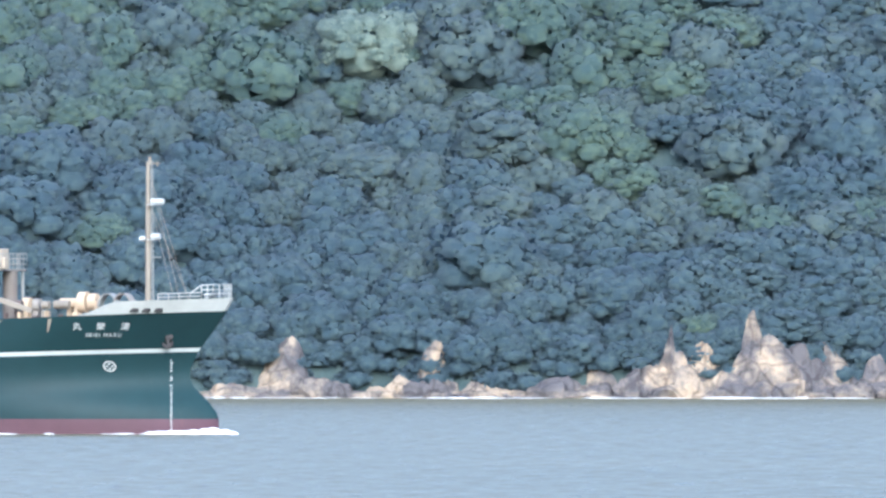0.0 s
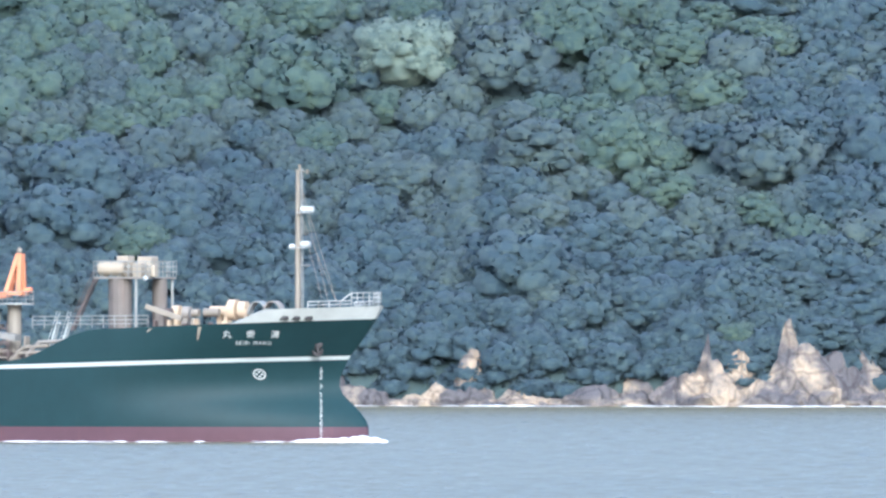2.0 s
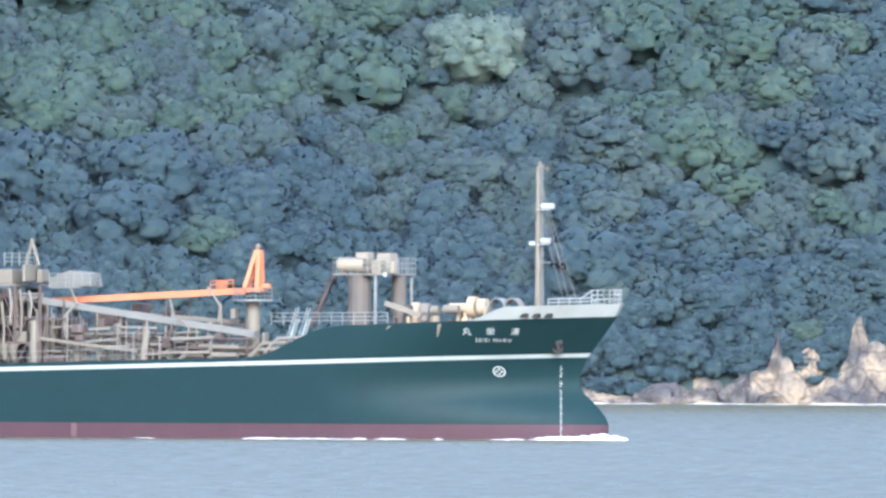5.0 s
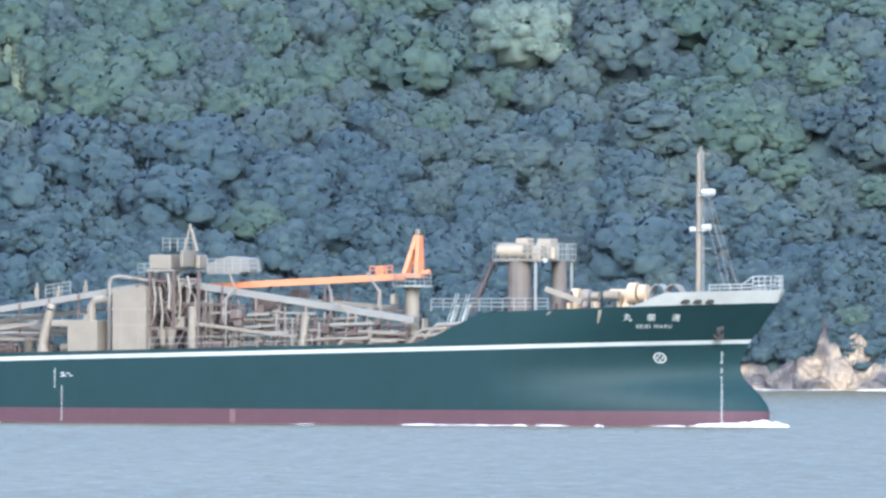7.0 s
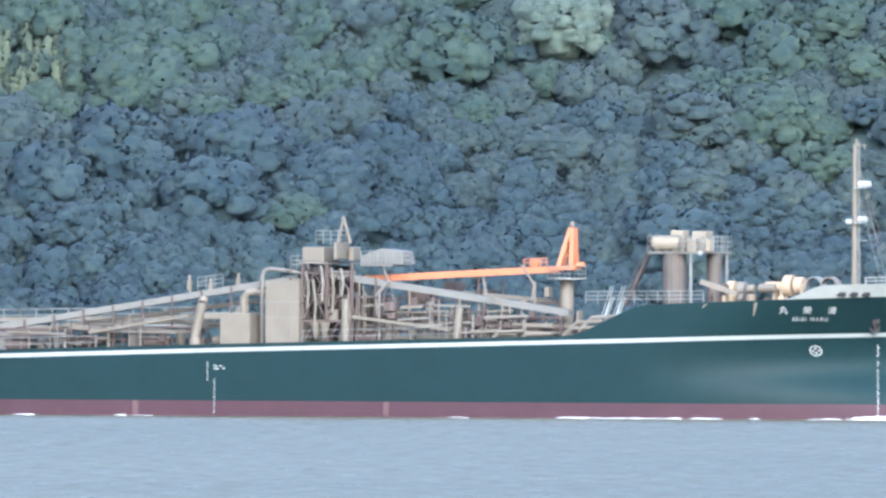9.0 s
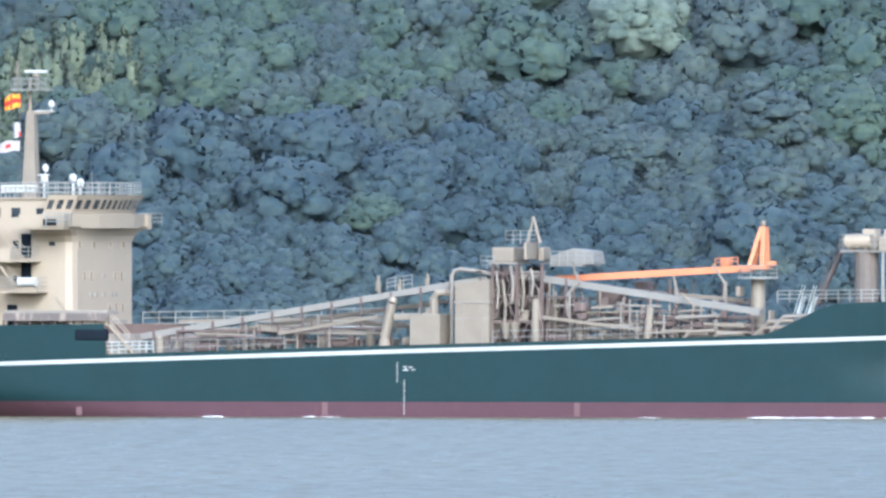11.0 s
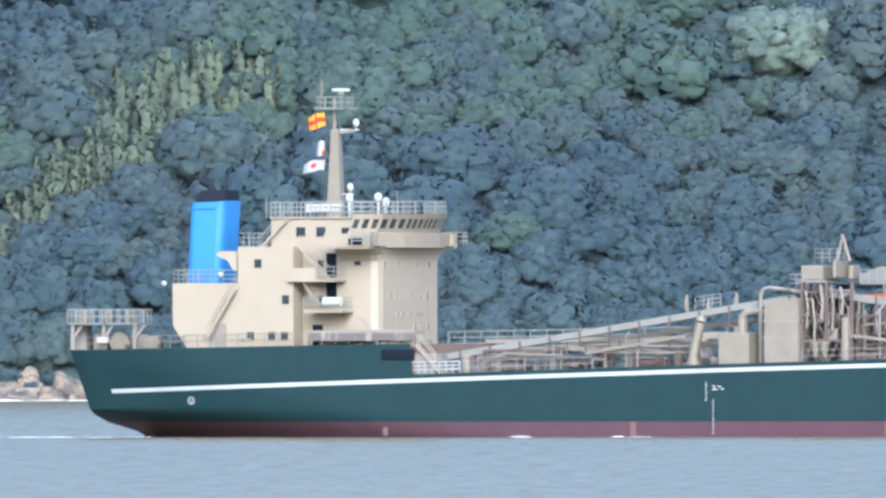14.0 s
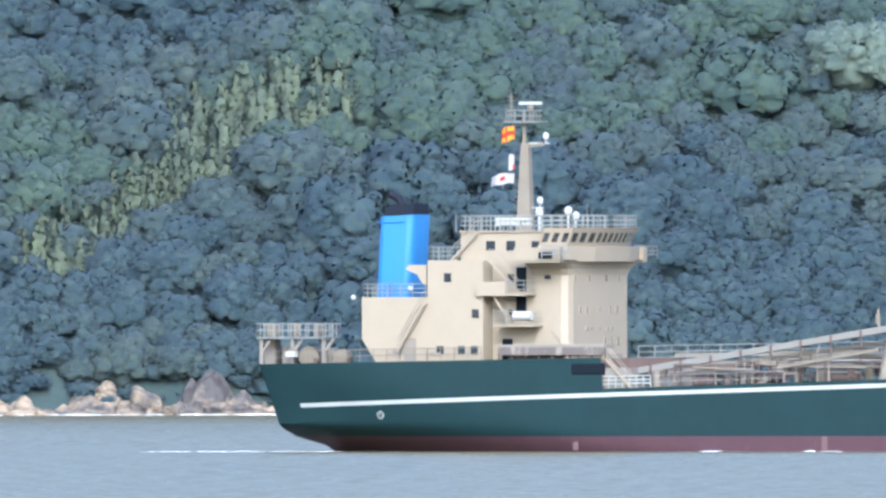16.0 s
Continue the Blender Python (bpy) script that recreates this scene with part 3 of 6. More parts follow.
def rock(x, y, w, d, h, seed, peak=0.0, lean=0.0):
    """A weathered granite boulder or outcrop of jointed blocks standing in the edge of the sea."""
    rng = random.Random(seed)
    label = "tall pointed cream granite outcrop at the water's edge" if peak > 0.5 else "cream weathered granite boulder at the water's edge"
    top = None

    def stone(name, *size):
        bm = bmesh.new()
        block(bm, *size)
        ob = part(name, bm, ROCK, top, smooth=True)
        ob.data.set_sharp_from_angle(angle=radians(28))
        return ob
    if h < 3.9 and w < 6:
        top = stone("shore_rock", (0, 0, 0), w * 1.3, d, h, rng, 3 if h < 2.5 else 4, lean)
    else:
        top = new("shore_rock")
        n = max(2, int(w / 3.2))
        for k in range(n):
            f = (k + 0.5) / n - 0.5 + rng.uniform(-0.05, 0.05)
            hk = h * (1 - 0.55 * abs(2 * f)) * rng.uniform(0.45, 0.7)
            stone("block", (f * w, rng.uniform(0.0, 0.3) * d, 0), max(w / n * rng.uniform(1.4, 2.0), 1.5 * hk), d * rng.uniform(0.7, 1.0), hk, rng, 4, rng.uniform(-0.4, 0.4), rng.uniform(0.0, 0.3))
        for k in range(n + 1):
            f = rng.uniform(-0.46, 0.46)
            stone("block", (f * w, -0.3 * d, 0), w / n * rng.uniform(1.1, 2.0), d * 0.55, h * rng.uniform(0.2, 0.42), rng, 4, rng.uniform(-0.4, 0.4), 0.1)
        if peak > 0.5:
            # a pointed wedge between two lower shoulders
            stone("block", (lean * w / 2 - 0.04 * w, 0.2 * d, 0), 0.62 * w, 0.7 * d, h, rng, 4, 0.02, 0.62)
            stone("block", (lean * w / 2 - 0.26 * w, 0.05 * d, 0), 0.8 * w, 0.8 * d, 0.5 * h, rng, 4, 0.55, 0.5)
            stone("block", (lean * w / 2 + 0.26 * w, 0.15 * d, 0), 0.85 * w, 0.8 * d, 0.58 * h, rng, 4, -0.1, 0.25)
        else:
            stone("block", (lean * w / 2, 0.25 * d, 0), max(0.7 * w, 1.2 * h), 0.8 * d, h * 0.88, rng, 4, lean, 0.4)
    tagged(top, label, "rock", "rocks along the shore")
    top.matrix_basis = pose(x, y, -0.1 * min(h, 3), 0, 0, 0)


def build_rocks():
    for k, (x, off, w, d, h, peak, lean) in enumerate(ROCKS):
        rock(x, shore_y(x) + off, w, d, h, 10 + k, peak, lean)
    rng = random.Random(4)
    x = -106.0
    k = 0
    while x < 90:
        w = rng.uniform(2.2, 5.5)
        rock(x + w / 2, shore_y(x) + rng.uniform(0.8, 2.2), w * 1.35, rng.uniform(3, 5), rng.uniform(0.9, 2.4), 100 + k)
        x += w * 0.8
        k += 1


build_rocks()


def build_swash():
    """The white line where small waves break on the rocks."""
    bm = bmesh.new()
    rng = random.Random(8)
    x = -112.0
    while x < 96:
        n = rng.uniform(1.5, 7)
        y = shore_y(x) - 2.6 + rng.uniform(-0.3, 0.3)
        blob(bm, (x + n / 2, y, 0.0), n / 2 * 1.15, 0.5, rng.uniform(0.05, 0.14), 2)
        x += n * rng.choice((0.9, 1.0, 1.3, 1.7))
    tagged(part("surf", bm, FOAM, smooth=True), "thin white line of surf along the rocks", "surf", kind="stuff")


build_swash()


# ---- the ship ----
# Ship's own space: x forward from the midship draught marks, y to port, z up from the water.
YAW = 22.0
COS, SIN = math.cos(radians(YAW)), math.sin(radians(YAW))
HALF = 9.0


def fx(u, y=-HALF):
    """Ship's x of a point that lies u metres along the shore from the midship marks, y to port."""
    return (u - (y + HALF) * SIN) / COS


def pt(u, y, z):
    return (fx(u, y), y, z)


STEM = [(-1.5, 57.0), (0.4, 57.3), (1.5, 57.3), (2.4, 56.6), (3.2, 55.8), (4.0, 54.9), (4.9, 54.7), (6.6, 55.5), (8.5, 57.0), (10.7, 58.6)]
STERN = [(-1.5, -46.0), (0, -51.1), (0.5, -51.5), (0.9, -52.1), (1.3, -53.7), (3.3, -54.4), (7.0, -55.8), (10, -55.8)]


def sheer(x):
    """Height of the white stripe's middle."""
    return 5.25 + (0.030 if x < 0 else 0.0262) * x


def green_top(x):
    """Upper edge of the green plating."""
    main = sheer(x) + 0.48
    if x < -25.7:
        return max(main, 7.45 + 0.016 * (x + 23))
    if x < 29.5:
        return main
    fore = 9.0 + 0.05 * max(0.0, x - 36) * 0.8
    return main + (fore - main) * smoothstep(30.3, 37.4, x) ** 0.85


def half_breadth(x, z):
    d = max(0.0, table(STEM, z) - x)
    e = min(1.0, d / (23 - 0.75 * max(0.0, z)))
    bow = HALF * (1 - (1 - e) ** 2.1) ** table([(0, 0.8), (2.4, 0.85), (3.6, 1.0), (6.5, 1.0), (10, 0.85)], z)
    a = max(0.0, x - table(STERN, z))
    start = min(7.2, 2.5 + 2.2 * max(0.0, z))
    run = 10 + 24 * max(0.0, 1 - z / 5.5)
    aft = start + (HALF - start) * math.sin(min(1.0, a / run) * math.pi / 2) ** 0.8
    return max(0.02, min(bow, aft))


def hull_x(xb, z):
    """Draws the stations in to the stem and stern profiles."""
    if xb > 35:
        return 35 + (xb - 35) * (table(STEM, z) - 35) / (58.7 - 35)
    if xb < -35:
        return -35 + (xb + 35) * (table(STERN, z) + 35) / (-55.8 + 35)
    return xb


STATIONS = sorted(set([round(v, 2) for v in np.linspace(-55.8, 58.7, 84)] + [-25.8, -25.6, 57.6, 58.2, 58.55, -55.4]))


def build_hull(ship):
    def levels(x):
        s, g = sheer(x), green_top(x)
        z = [-1.5, -0.6, 0.0, 0.5, 1.22, 1.75] + [1.75 + (s - 0.16 - 1.75) * k / 7 for k in range(1, 8)] + [s + 0.16]
        return z + [s + 0.16 + (g - s - 0.16) * k / 3 for k in (1, 2, 3)]
    bm = bmesh.new()
    grid = {}
    for side in (-1, 1):
        for i, xb in enumerate(STATIONS):
            for j, z in enumerate(levels(xb)):
                x = hull_x(xb, z)
                grid[side, i, j] = bm.verts.new((x, side * half_breadth(x, z), z))
    nl = len(levels(0))
    n = len(STATIONS)
    for side in (-1, 1):
        for i in range(n - 1):
            for j in range(nl - 1):
                q = [grid[side, i, j], grid[side, i + 1, j], grid[side, i + 1, j + 1], grid[side, i, j + 1]]
                f = bm.faces.new(q if side < 0 else q[::-1])
                striped = -53.4 < STATIONS[i] < 58.6
                f.material_index = 1 if j < 4 else 2 if j == 12 and striped else 0
    for i in (0, n - 1):
        for j in range(nl - 1):
            f = bm.faces.new((grid[-1, i, j], grid[-1, i, j + 1], grid[1, i, j + 1], grid[1, i, j]))
            f.material_index = 1 if j < 4 else 0
    bmesh.ops.recalc_face_normals(bm, faces=bm.faces[:])
    hull = part("hull", bm, [GREEN, RED, STRIPE], ship, "dark green hull with red boot top and white stripe", smooth=True)
    hull.data.set_sharp_from_angle(angle=radians(40))
    # decks
    bm = bmesh.new()
    prev = None
    for xb in STATIONS:
        z = min(green_top(xb) - 0.12, 8.7 + 0.01 * max(0, xb - 33))
        x = hull_x(xb, z)
        h = max(0.02, half_breadth(x, z) - 0.06)
        row = [bm.verts.new((x, k * h, z + 0.12 * (1 - k * k))) for k in (-1, -0.5, 0, 0.5, 1)]
        if prev:
            for k in range(4):
                bm.faces.new((prev[k], row[k], row[k + 1], prev[k + 1]))
        prev = row
    part("deck", bm, DECK, ship, "rust-brown weather deck")
    # pale bulwark round the bow
    bm = bmesh.new()
    prev = None
    for xb in np.linspace(48.9, 58.58, 24):
        z0 = green_top(xb)
        hgt = 1.0 * smoothstep(48.9, 51.6, xb) + 0.03
        row = []
        for side in (-1, 1):
            for inset in (0, 0.12):
                for z in (z0 - 0.02, z0 + hgt):
                    x = hull_x(xb, min(10.7, z)) - inset
                    row.append(bm.verts.new((x, side * max(0.01, half_breadth(x + inset, z) + 0.012 - inset), z)))
        if prev:
            for a, b in ((0, 1), (1, 3), (3, 2), (4, 5), (5, 7), (7, 6)):
                bm.faces.new((prev[a], row[a], row[b], prev[b]))
        prev = row
    bm.faces.new((prev[0], prev[1], prev[5], prev[4]))
    bmesh.ops.recalc_face_normals(bm, faces=bm.faces[:])
    bul = part("bulwark", bm, BULWARK, ship, "pale grey bow bulwark")
    for x in (52.3, 53.1, 53.9):
        bm = bmesh.new()
        y = -half_breadth(x, 9.95)
        box(bm, (x - 0.42, y - 0.1, 9.78), (x + 0.42, y + 0.3, 10.12), 0.08)
        part("mooring_port", bm, ANCHOR, bul, "rusty mooring port")
    return hull


def side_y(x, z):
    return -half_breadth(x, z) - 0.03


def on_side(u, z):
    """Ship's x where the starboard plating lies u metres along the shore."""
    x = fx(u, -6)
    for _ in range(30):
        x = 0.5 * x + 0.5 * fx(u, -half_breadth(x, z))
    return x


def plate_on_side(bm, x, z, w, h, proud=0.02):
    """A flat painted mark on the starboard plating."""
    y0, y1 = side_y(x - w / 2, z) - proud, side_y(x + w / 2, z) - proud
    a = [bm.verts.new((x + sx * w / 2, (y0 if sx < 0 else y1), z + sz * h / 2)) for sx, sz in ((-1, -1), (1, -1), (1, 1), (-1, 1))]
    bm.faces.new(a)


def lettering(text, x, z, size, parent, name, label):
    """Painted letters on the bow plating, built from the standard font."""
    cu = bpy.data.curves.new(name, 'FONT')
    cu.body, cu.size, cu.extrude, cu.align_x, cu.resolution_u, cu.space_character = text, size, 0.012, 'CENTER', 3, 1.3
    tmp = bpy.data.objects.new(name, cu)
    scene.collection.objects.link(tmp)
    me = bpy.data.meshes.new_from_object(tmp.evaluated_get(bpy.context.evaluated_depsgraph_get()))
    bpy.data.objects.remove(tmp)
    me.materials.clear()
    me.materials.append(WHITE)
    ob = new(name, me)
    ob.parent = parent
    slope = math.degrees(math.atan2(side_y(x + 2, z) - side_y(x - 2, z), 4))
    flare = math.degrees(math.atan2(side_y(x, z - 0.4) - side_y(x, z + 0.4), 0.8))
    ob.matrix_basis = pose(x, side_y(x, z) - 0.10, z, 90 + flare * 0.8, 0, slope)
    return tagged(ob, label)


def build_markings(hull):
    nx = on_side(46.75, 8.1)
    for k, ch in enumerate("丸榮清"):
        lettering(ch, nx + 0.35 + (k - 1) * 1.68, 8.42, 0.74, hull, "letter", "white painted ship's name character")
    lettering("SEIEI MARU", nx + 0.4, 7.82, 0.46, hull, "lettering", "white painted ship's name SEIEI MARU")
    # thruster marks, fore and aft
    for u, z, sz in ((47.77, 5.45, 1.0), (-41.3, 2.9, 0.72)):
        x = on_side(u, z)
        bm = bmesh.new()
        for k in range(20):
            a0, a1 = k * math.tau / 20, (k + 1) * math.tau / 20
            vs = [bm.verts.new((x + r * math.cos(a), side_y(x + r * math.cos(a), z + r * math.sin(a)) - 0.06, z + r * math.sin(a))) for r, a in ((0.34 * sz, a0), (0.43 * sz, a0), (0.43 * sz, a1), (0.34 * sz, a1))]
            bm.faces.new(vs)
        for k in range(4):
            a = k * math.pi / 2
            plate_on_side(bm, x + 0.18 * sz * math.cos(a), z + 0.18 * sz * math.sin(a), 0.13 * sz, 0.13 * sz, 0.06)
        part("thruster_mark", bm, WHITE, hull, "white round thruster mark")
    # draught marks
    for u, y, z0, z1, step in ((52.7, -2.4, 0.3, 6.0, 0.2), (0.0, -9, 0.3, 3.0, 0.2), (-0.55, -9, 2.9, 4.4, 0.2)):
        bm = bmesh.new()
        z = z0
        k = 0
        while z < z1:
            x = on_side(u, z)
            plate_on_side(bm, x + (0.02 if k % 2 else -0.02), z, 0.13 if k % 3 == 0 else 0.08, 0.1)
            z += step
            k += 1
        tagged(part("draught_marks", bm, WHITE, hull, "white draught marks"), kind="stuff")
    bm = bmesh.new()
    for x, z, w, h in ((0.15, 3.75, 0.5, 0.08), (0.05, 4.0, 0.3, 0.08), (0.55, 3.98, 0.35, 0.08), (0.8, 3.78, 0.3, 0.08), (0.15, 3.9, 0.08, 0.3)):
        plate_on_side(bm, x, z, w, h)
    part("load_line", bm, WHITE, hull, "white load line mark")
    # anchor in its pocket
    bm = bmesh.new()
    ax = on_side(52.3, 7.7)
    ay = side_y(ax, 7.6)
    blob(bm, (ax, ay + 0.1, 7.8), 0.5, 0.25, 0.4, 2)
    rod(bm, (ax, ay - 0.15, 8.0), (ax + 0.15, ay + 0.15, 6.9), 0.14)
    prism(bm, [(ax - 0.35, 7.4), (ax - 0.25, 7.0), (ax + 0.15, 6.85), (ax + 0.5, 7.05), (ax + 0.5, 7.5), (ax + 0.25, 7.15), (ax - 0.1, 7.15)], ay + 0.15, ay - 0.15)
    part("anchor", bm, ANCHOR, hull, "rusty stowed anchor")
    # welded doubling strakes that catch rust
    faded = paint("faded_red_paint", (0.1, 0.06, 0.068), (0.13, 0.06, 0.06), 0.4, 0.65)
    for u in (13.7, -6.3, -26.0):
        bm = bmesh.new()
        plate_on_side(bm, fx(u), 0.65, 0.5, 1.1, 0.01)
        part("boot_patch", bm, faded, hull, "faded patch in the red paint")
    for u, y, z0, z1 in ((43.0, -8.2, 8.2, 9.25), (39.0, -8.9, 8.8, 9.1)):
        x = fx(u, y)
        bm = bmesh.new()
        q = [bm.verts.new((x + dx, side_y(x + dx, z) - 0.02, z)) for dx, z in ((-0.32, z0), (-0.22, z0), (0.2, z1), (-0.1, z1))]
        bm.faces.new(q)
        part("rust_streak", bm, PALE, hull, "pale scupper stain")


def window(bm_frame, bm_glass, x, y, z, w, h, facing):
    """A framed window: facing 's' starboard side, 'f' front."""
    t = 0.05
    if facing == "s":
        box(bm_glass, (x - w / 2, y - 0.02, z - h / 2), (x + w / 2, y + 0.06, z + h / 2))
        for a, b in (((x - w / 2 - t, z - h / 2 - t), (x + w / 2 + t, z - h / 2)), ((x - w / 2 - t, z + h / 2), (x + w / 2 + t, z + h / 2 + t)),
                     ((x - w / 2 - t, z - h / 2), (x - w / 2, z + h / 2)), ((x + w / 2, z - h / 2), (x + w / 2 + t, z + h / 2))):
            box(bm_frame, (a[0], y - 0.07, a[1]), (b[0], y + 0.05, b[1]))
    else:
        box(bm_glass, (x - 0.06, y - w / 2, z - h / 2), (x + 0.02, y + w / 2, z + h / 2))
        for a, b in (((y - w / 2 - t, z - h / 2 - t), (y + w / 2 + t, z - h / 2)), ((y - w / 2 - t, z + h / 2), (y + w / 2 + t, z + h / 2 + t)),
                     ((y - w / 2 - t, z - h / 2), (y - w / 2, z + h / 2)), ((y + w / 2, z - h / 2), (y + w / 2 + t, z + h / 2))):
            box(bm_frame, (x - 0.05, a[0], a[1]), (x + 0.07, b[0], b[1]))


def add_window(parent, x, y, z, w, h, facing, name="window"):
    gl, fr = bmesh.new(), bmesh.new()
    window(fr, gl, x, y, z, w, h, facing)
    g = part(name, gl, GLASS, parent, "dark glazed window")
    if h > 0.3:
        part("frame", fr, CREAM, g)
    else:
        fr.free()


def build_house(ship):
    """Accommodation: four storeys, the bridge on a fore tower, funnel casing aft."""
    S = -8.4           # starboard wall
    xa, xm, xb_, xf, xt = fx(-42.8, S), fx(-37.6, S), fx(-35.8, S), fx(-29.8, S), fx(-24.0, 0) 
    Z0, Z1, Z2, Z3, Z4 = 6.7, 9.6, 12.2, 15.1, 17.3
    TW = 6.4
    bm = bmesh.new()
    # casing aft with its cut-away foot
    prism(bm, [(xa, 8.9), (xa + 1.3, 6.9), (xa + 1.3, Z0 - 0.6), (xm, Z0 - 0.6), (xm, Z2), (xa, Z2)], S, -S)
    aft = part("funnel_casing", bm, CREAM, ship, "cream funnel casing with cut-away foot")
    bm = bmesh.new()
    # main block with set-back stair bays on the starboard side
    bx0, bx1 = fx(-33.2, S), fx(-30.2, S)
    prism(bm, [(xm + 0.003, Z0 - 0.6), (bx0, Z0 - 0.6), (bx0, Z3), (xm + 0.003, Z3)], S, -S)
    prism(bm, [(bx0, Z0 - 0.6), (xf, Z0 - 0.6), (xf, Z3), (bx0, Z3)], S + 2.0, -S)
    main = part("deckhouse", bm, CREAM, ship, "cream steel deckhouse of three storeys")
    bm = bmesh.new()
    # fore tower with rounded corners, flared to carry the bridge
    outline = [(xf - 0.4, -TW), (xt - 0.7, -TW), (xt - 0.2, -TW + 0.25), (xt, -TW + 0.8), (xt + 0.12, 0), (xt, TW - 0.8), (xt - 0.2, TW - 0.25), (xt - 0.7, TW), (xf - 0.4, TW)]
    rings = []
    for z, k in ((5.4, 1.0), (13.9, 1.0), (14.4, 1.06), (14.85, 1.2), (Z3 + 0.05, 1.36)):
        rings.append([bm.verts.new((x + (0.55 * (k - 1) / 0.36 if x > xf else 0), y * k, z)) for x, y in outline])
    for a, b in zip(rings, rings[1:]):
        for k in range(len(outline)):
            bm.faces.new((a[k], a[(k + 1) % len(outline)], b[(k + 1) % len(outline)], b[k]))
    bm.faces.new(rings[0][::-1])
    bm.faces.new(rings[-1])
    tower = part("fore_tower", bm, CREAM, ship, "cream fore tower under the bridge")
    # bridge house and its raking, faceted front
    bm = bmesh.new()
    prism(bm, [(xb_, Z3), (xt - 1.6, Z3), (xt - 1.6, Z4), (xb_, Z4)], -6.2, 6.2)
    bridge = part("bridge", bm, CREAM, ship, "cream wheelhouse with a row of raked windows")
    bm = bmesh.new()
    low = [(xt - 1.9, -8.6), (xt + 0.2, -7.6), (xt + 1.0, -3.6), (xt + 1.15, 0), (xt + 1.0, 3.6), (xt + 0.2, 7.6), (xt - 1.9, 8.6)]
    r0 = [bm.verts.new((x, y, Z3 - 0.1)) for x, y in low]
    r1 = [bm.verts.new((x + 0.1, y, Z3 + 1.05)) for x, y in low]
    r2 = [bm.verts.new((x - 0.35, y * 0.86, Z3 + 1.1)) for x, y in low]
    r3 = [bm.verts.new((x + 0.35, y * 0.9, Z4 + 0.35)) for x, y in low]
    for a, b in ((r0, r1), (r1, r2), (r2, r3)):
        for k in range(len(low) - 1):
            bm.faces.new((a[k], a[k + 1], b[k + 1], b[k]))
    for r, rev in ((r0, True), (r3, False)):
        bm.faces.new(r[::-1] if rev else r)
    bm.faces.new([r0[0], r1[0], r2[0], r3[0], r3[-1], r2[-1], r1[-1], r0[-1]])
    bmesh.ops.recalc_face_normals(bm, faces=bm.faces[:])
    front = part("bridge_front", bm, CREAM, bridge, "faceted wheelhouse front with apron")
    # raked windows, spread over the facets in threes
    for k in range(6):
        (ax, ay), (bx_, by) = low[k], low[k + 1]
        n = 3 if k in (0, 5) else 3
        for j in range(n):
            f0, f1 = (j + 0.26) / n, (j + 0.76) / n
            q = []
            g = bmesh.new()
            for f, s in ((f0, 0.22), (f1, 0.22), (f1, 0.72), (f0, 0.72)):
                x, y = ax + (bx_ - ax) * f, ay + (by - ay) * f
                kx, ky = -0.35 + 0.7 * s, 0.86 + 0.04 * s
                q.append(g.verts.new((x + kx + 0.03, y * ky * 1.003 - (0.02 if y < 0 else -0.02), Z3 + 1.1 + s * (Z4 + 0.35 - Z3 - 1.1))))
            g.faces.new(q)
            ext = bmesh.ops.extrude_face_region(g, geom=g.faces[:])
            bmesh.ops.translate(g, vec=(-0.05, 0, 0), verts=[v for v in ext["geom"] if isinstance(v, bmesh.types.BMVert)])
            bmesh.ops.recalc_face_normals(g, faces=g.faces[:])
            part("window", g, GLASS, bridge, "dark raked bridge window")
    # bridge wings
    for sgn in (-1, 1):
        bm = bmesh.new()
        prism(bm, [(xt - 3.6, Z3 - 0.12), (xt + 0.3, Z3 - 0.12), (xt + 0.3, Z3 + 1.0), (xt - 3.6, Z3 + 1.0)], sgn * 8.3, sgn * 9.1)
        box(bm, (xt - 3.6, sgn * 6.0, Z3 - 0.2), (xt + 0.2, sgn * 9.1, Z3 - 0.02))
        wing = part("bridge_wing", bm, CREAM, ship, "cream open bridge wing")
        bm = bmesh.new()
        box(bm, (xt - 1.5, sgn * 9.08, Z3 + 0.1), (xt - 0.3, sgn * 9.14, Z3 + 0.62))
        part("wing_opening", bm, DARK, wing, "dark opening in the wing bulwark")
        bm = bmesh.new()
        rails(bm, [(xt + 0.2, sgn * 8.5, Z3 + 0.1), (xt + 0.9, sgn * 9.0, Z3 + 0.1), (xt + 0.9, sgn * 9.7, Z3 + 0.1), (xt - 1.0, sgn * 9.7, Z3 + 0.1)], 1.0, 3, 0.8, 0.05)
        part("railing", bm, RAIL, wing)
    # open decks on the starboard side of the stair bays
    for k, (z, g0, g1) in enumerate(((10.0, fx(-32.3, S), fx(-29.2, S)), (12.45, fx(-33.6, S), fx(-29.8, S)))):
        bm = bmesh.new()
        box(bm, (g0, S - 0.3, z - 0.16), (g1, S + 2.4, z), 0.03)
        if k == 1:
            prism(bm, [(g0, z - 0.16), (g1 - 1.6, z - 0.16), (g1 - 1.6, z + 0.95), (g0, z + 0.95)], S - 0.36, S - 0.28)
        gal = part("gallery", bm, CREAM, ship, "cream open gallery deck")
        bm = bmesh.new()
        rails(bm, [(g1 - 1.5, S - 0.2, z), (g1 - 0.1, S - 0.2, z), (g1 - 0.1, S + 2.2, z)] if k else [(g0, S - 0.2, z), (g1 - 0.1, S - 0.2, z), (g1 - 0.1, S + 2.2, z)], 1.05, 3, 1.2)
        part("railing", bm, RAIL, gal)
    bm = bmesh.new()
    bmesh.ops.create_cone(bm, cap_ends=True, segments=16, radius1=0.36, radius2=0.36, depth=1.5, matrix=pose(fx(-29.9, S), S - 0.45, 10.7, 0, 90, 0))
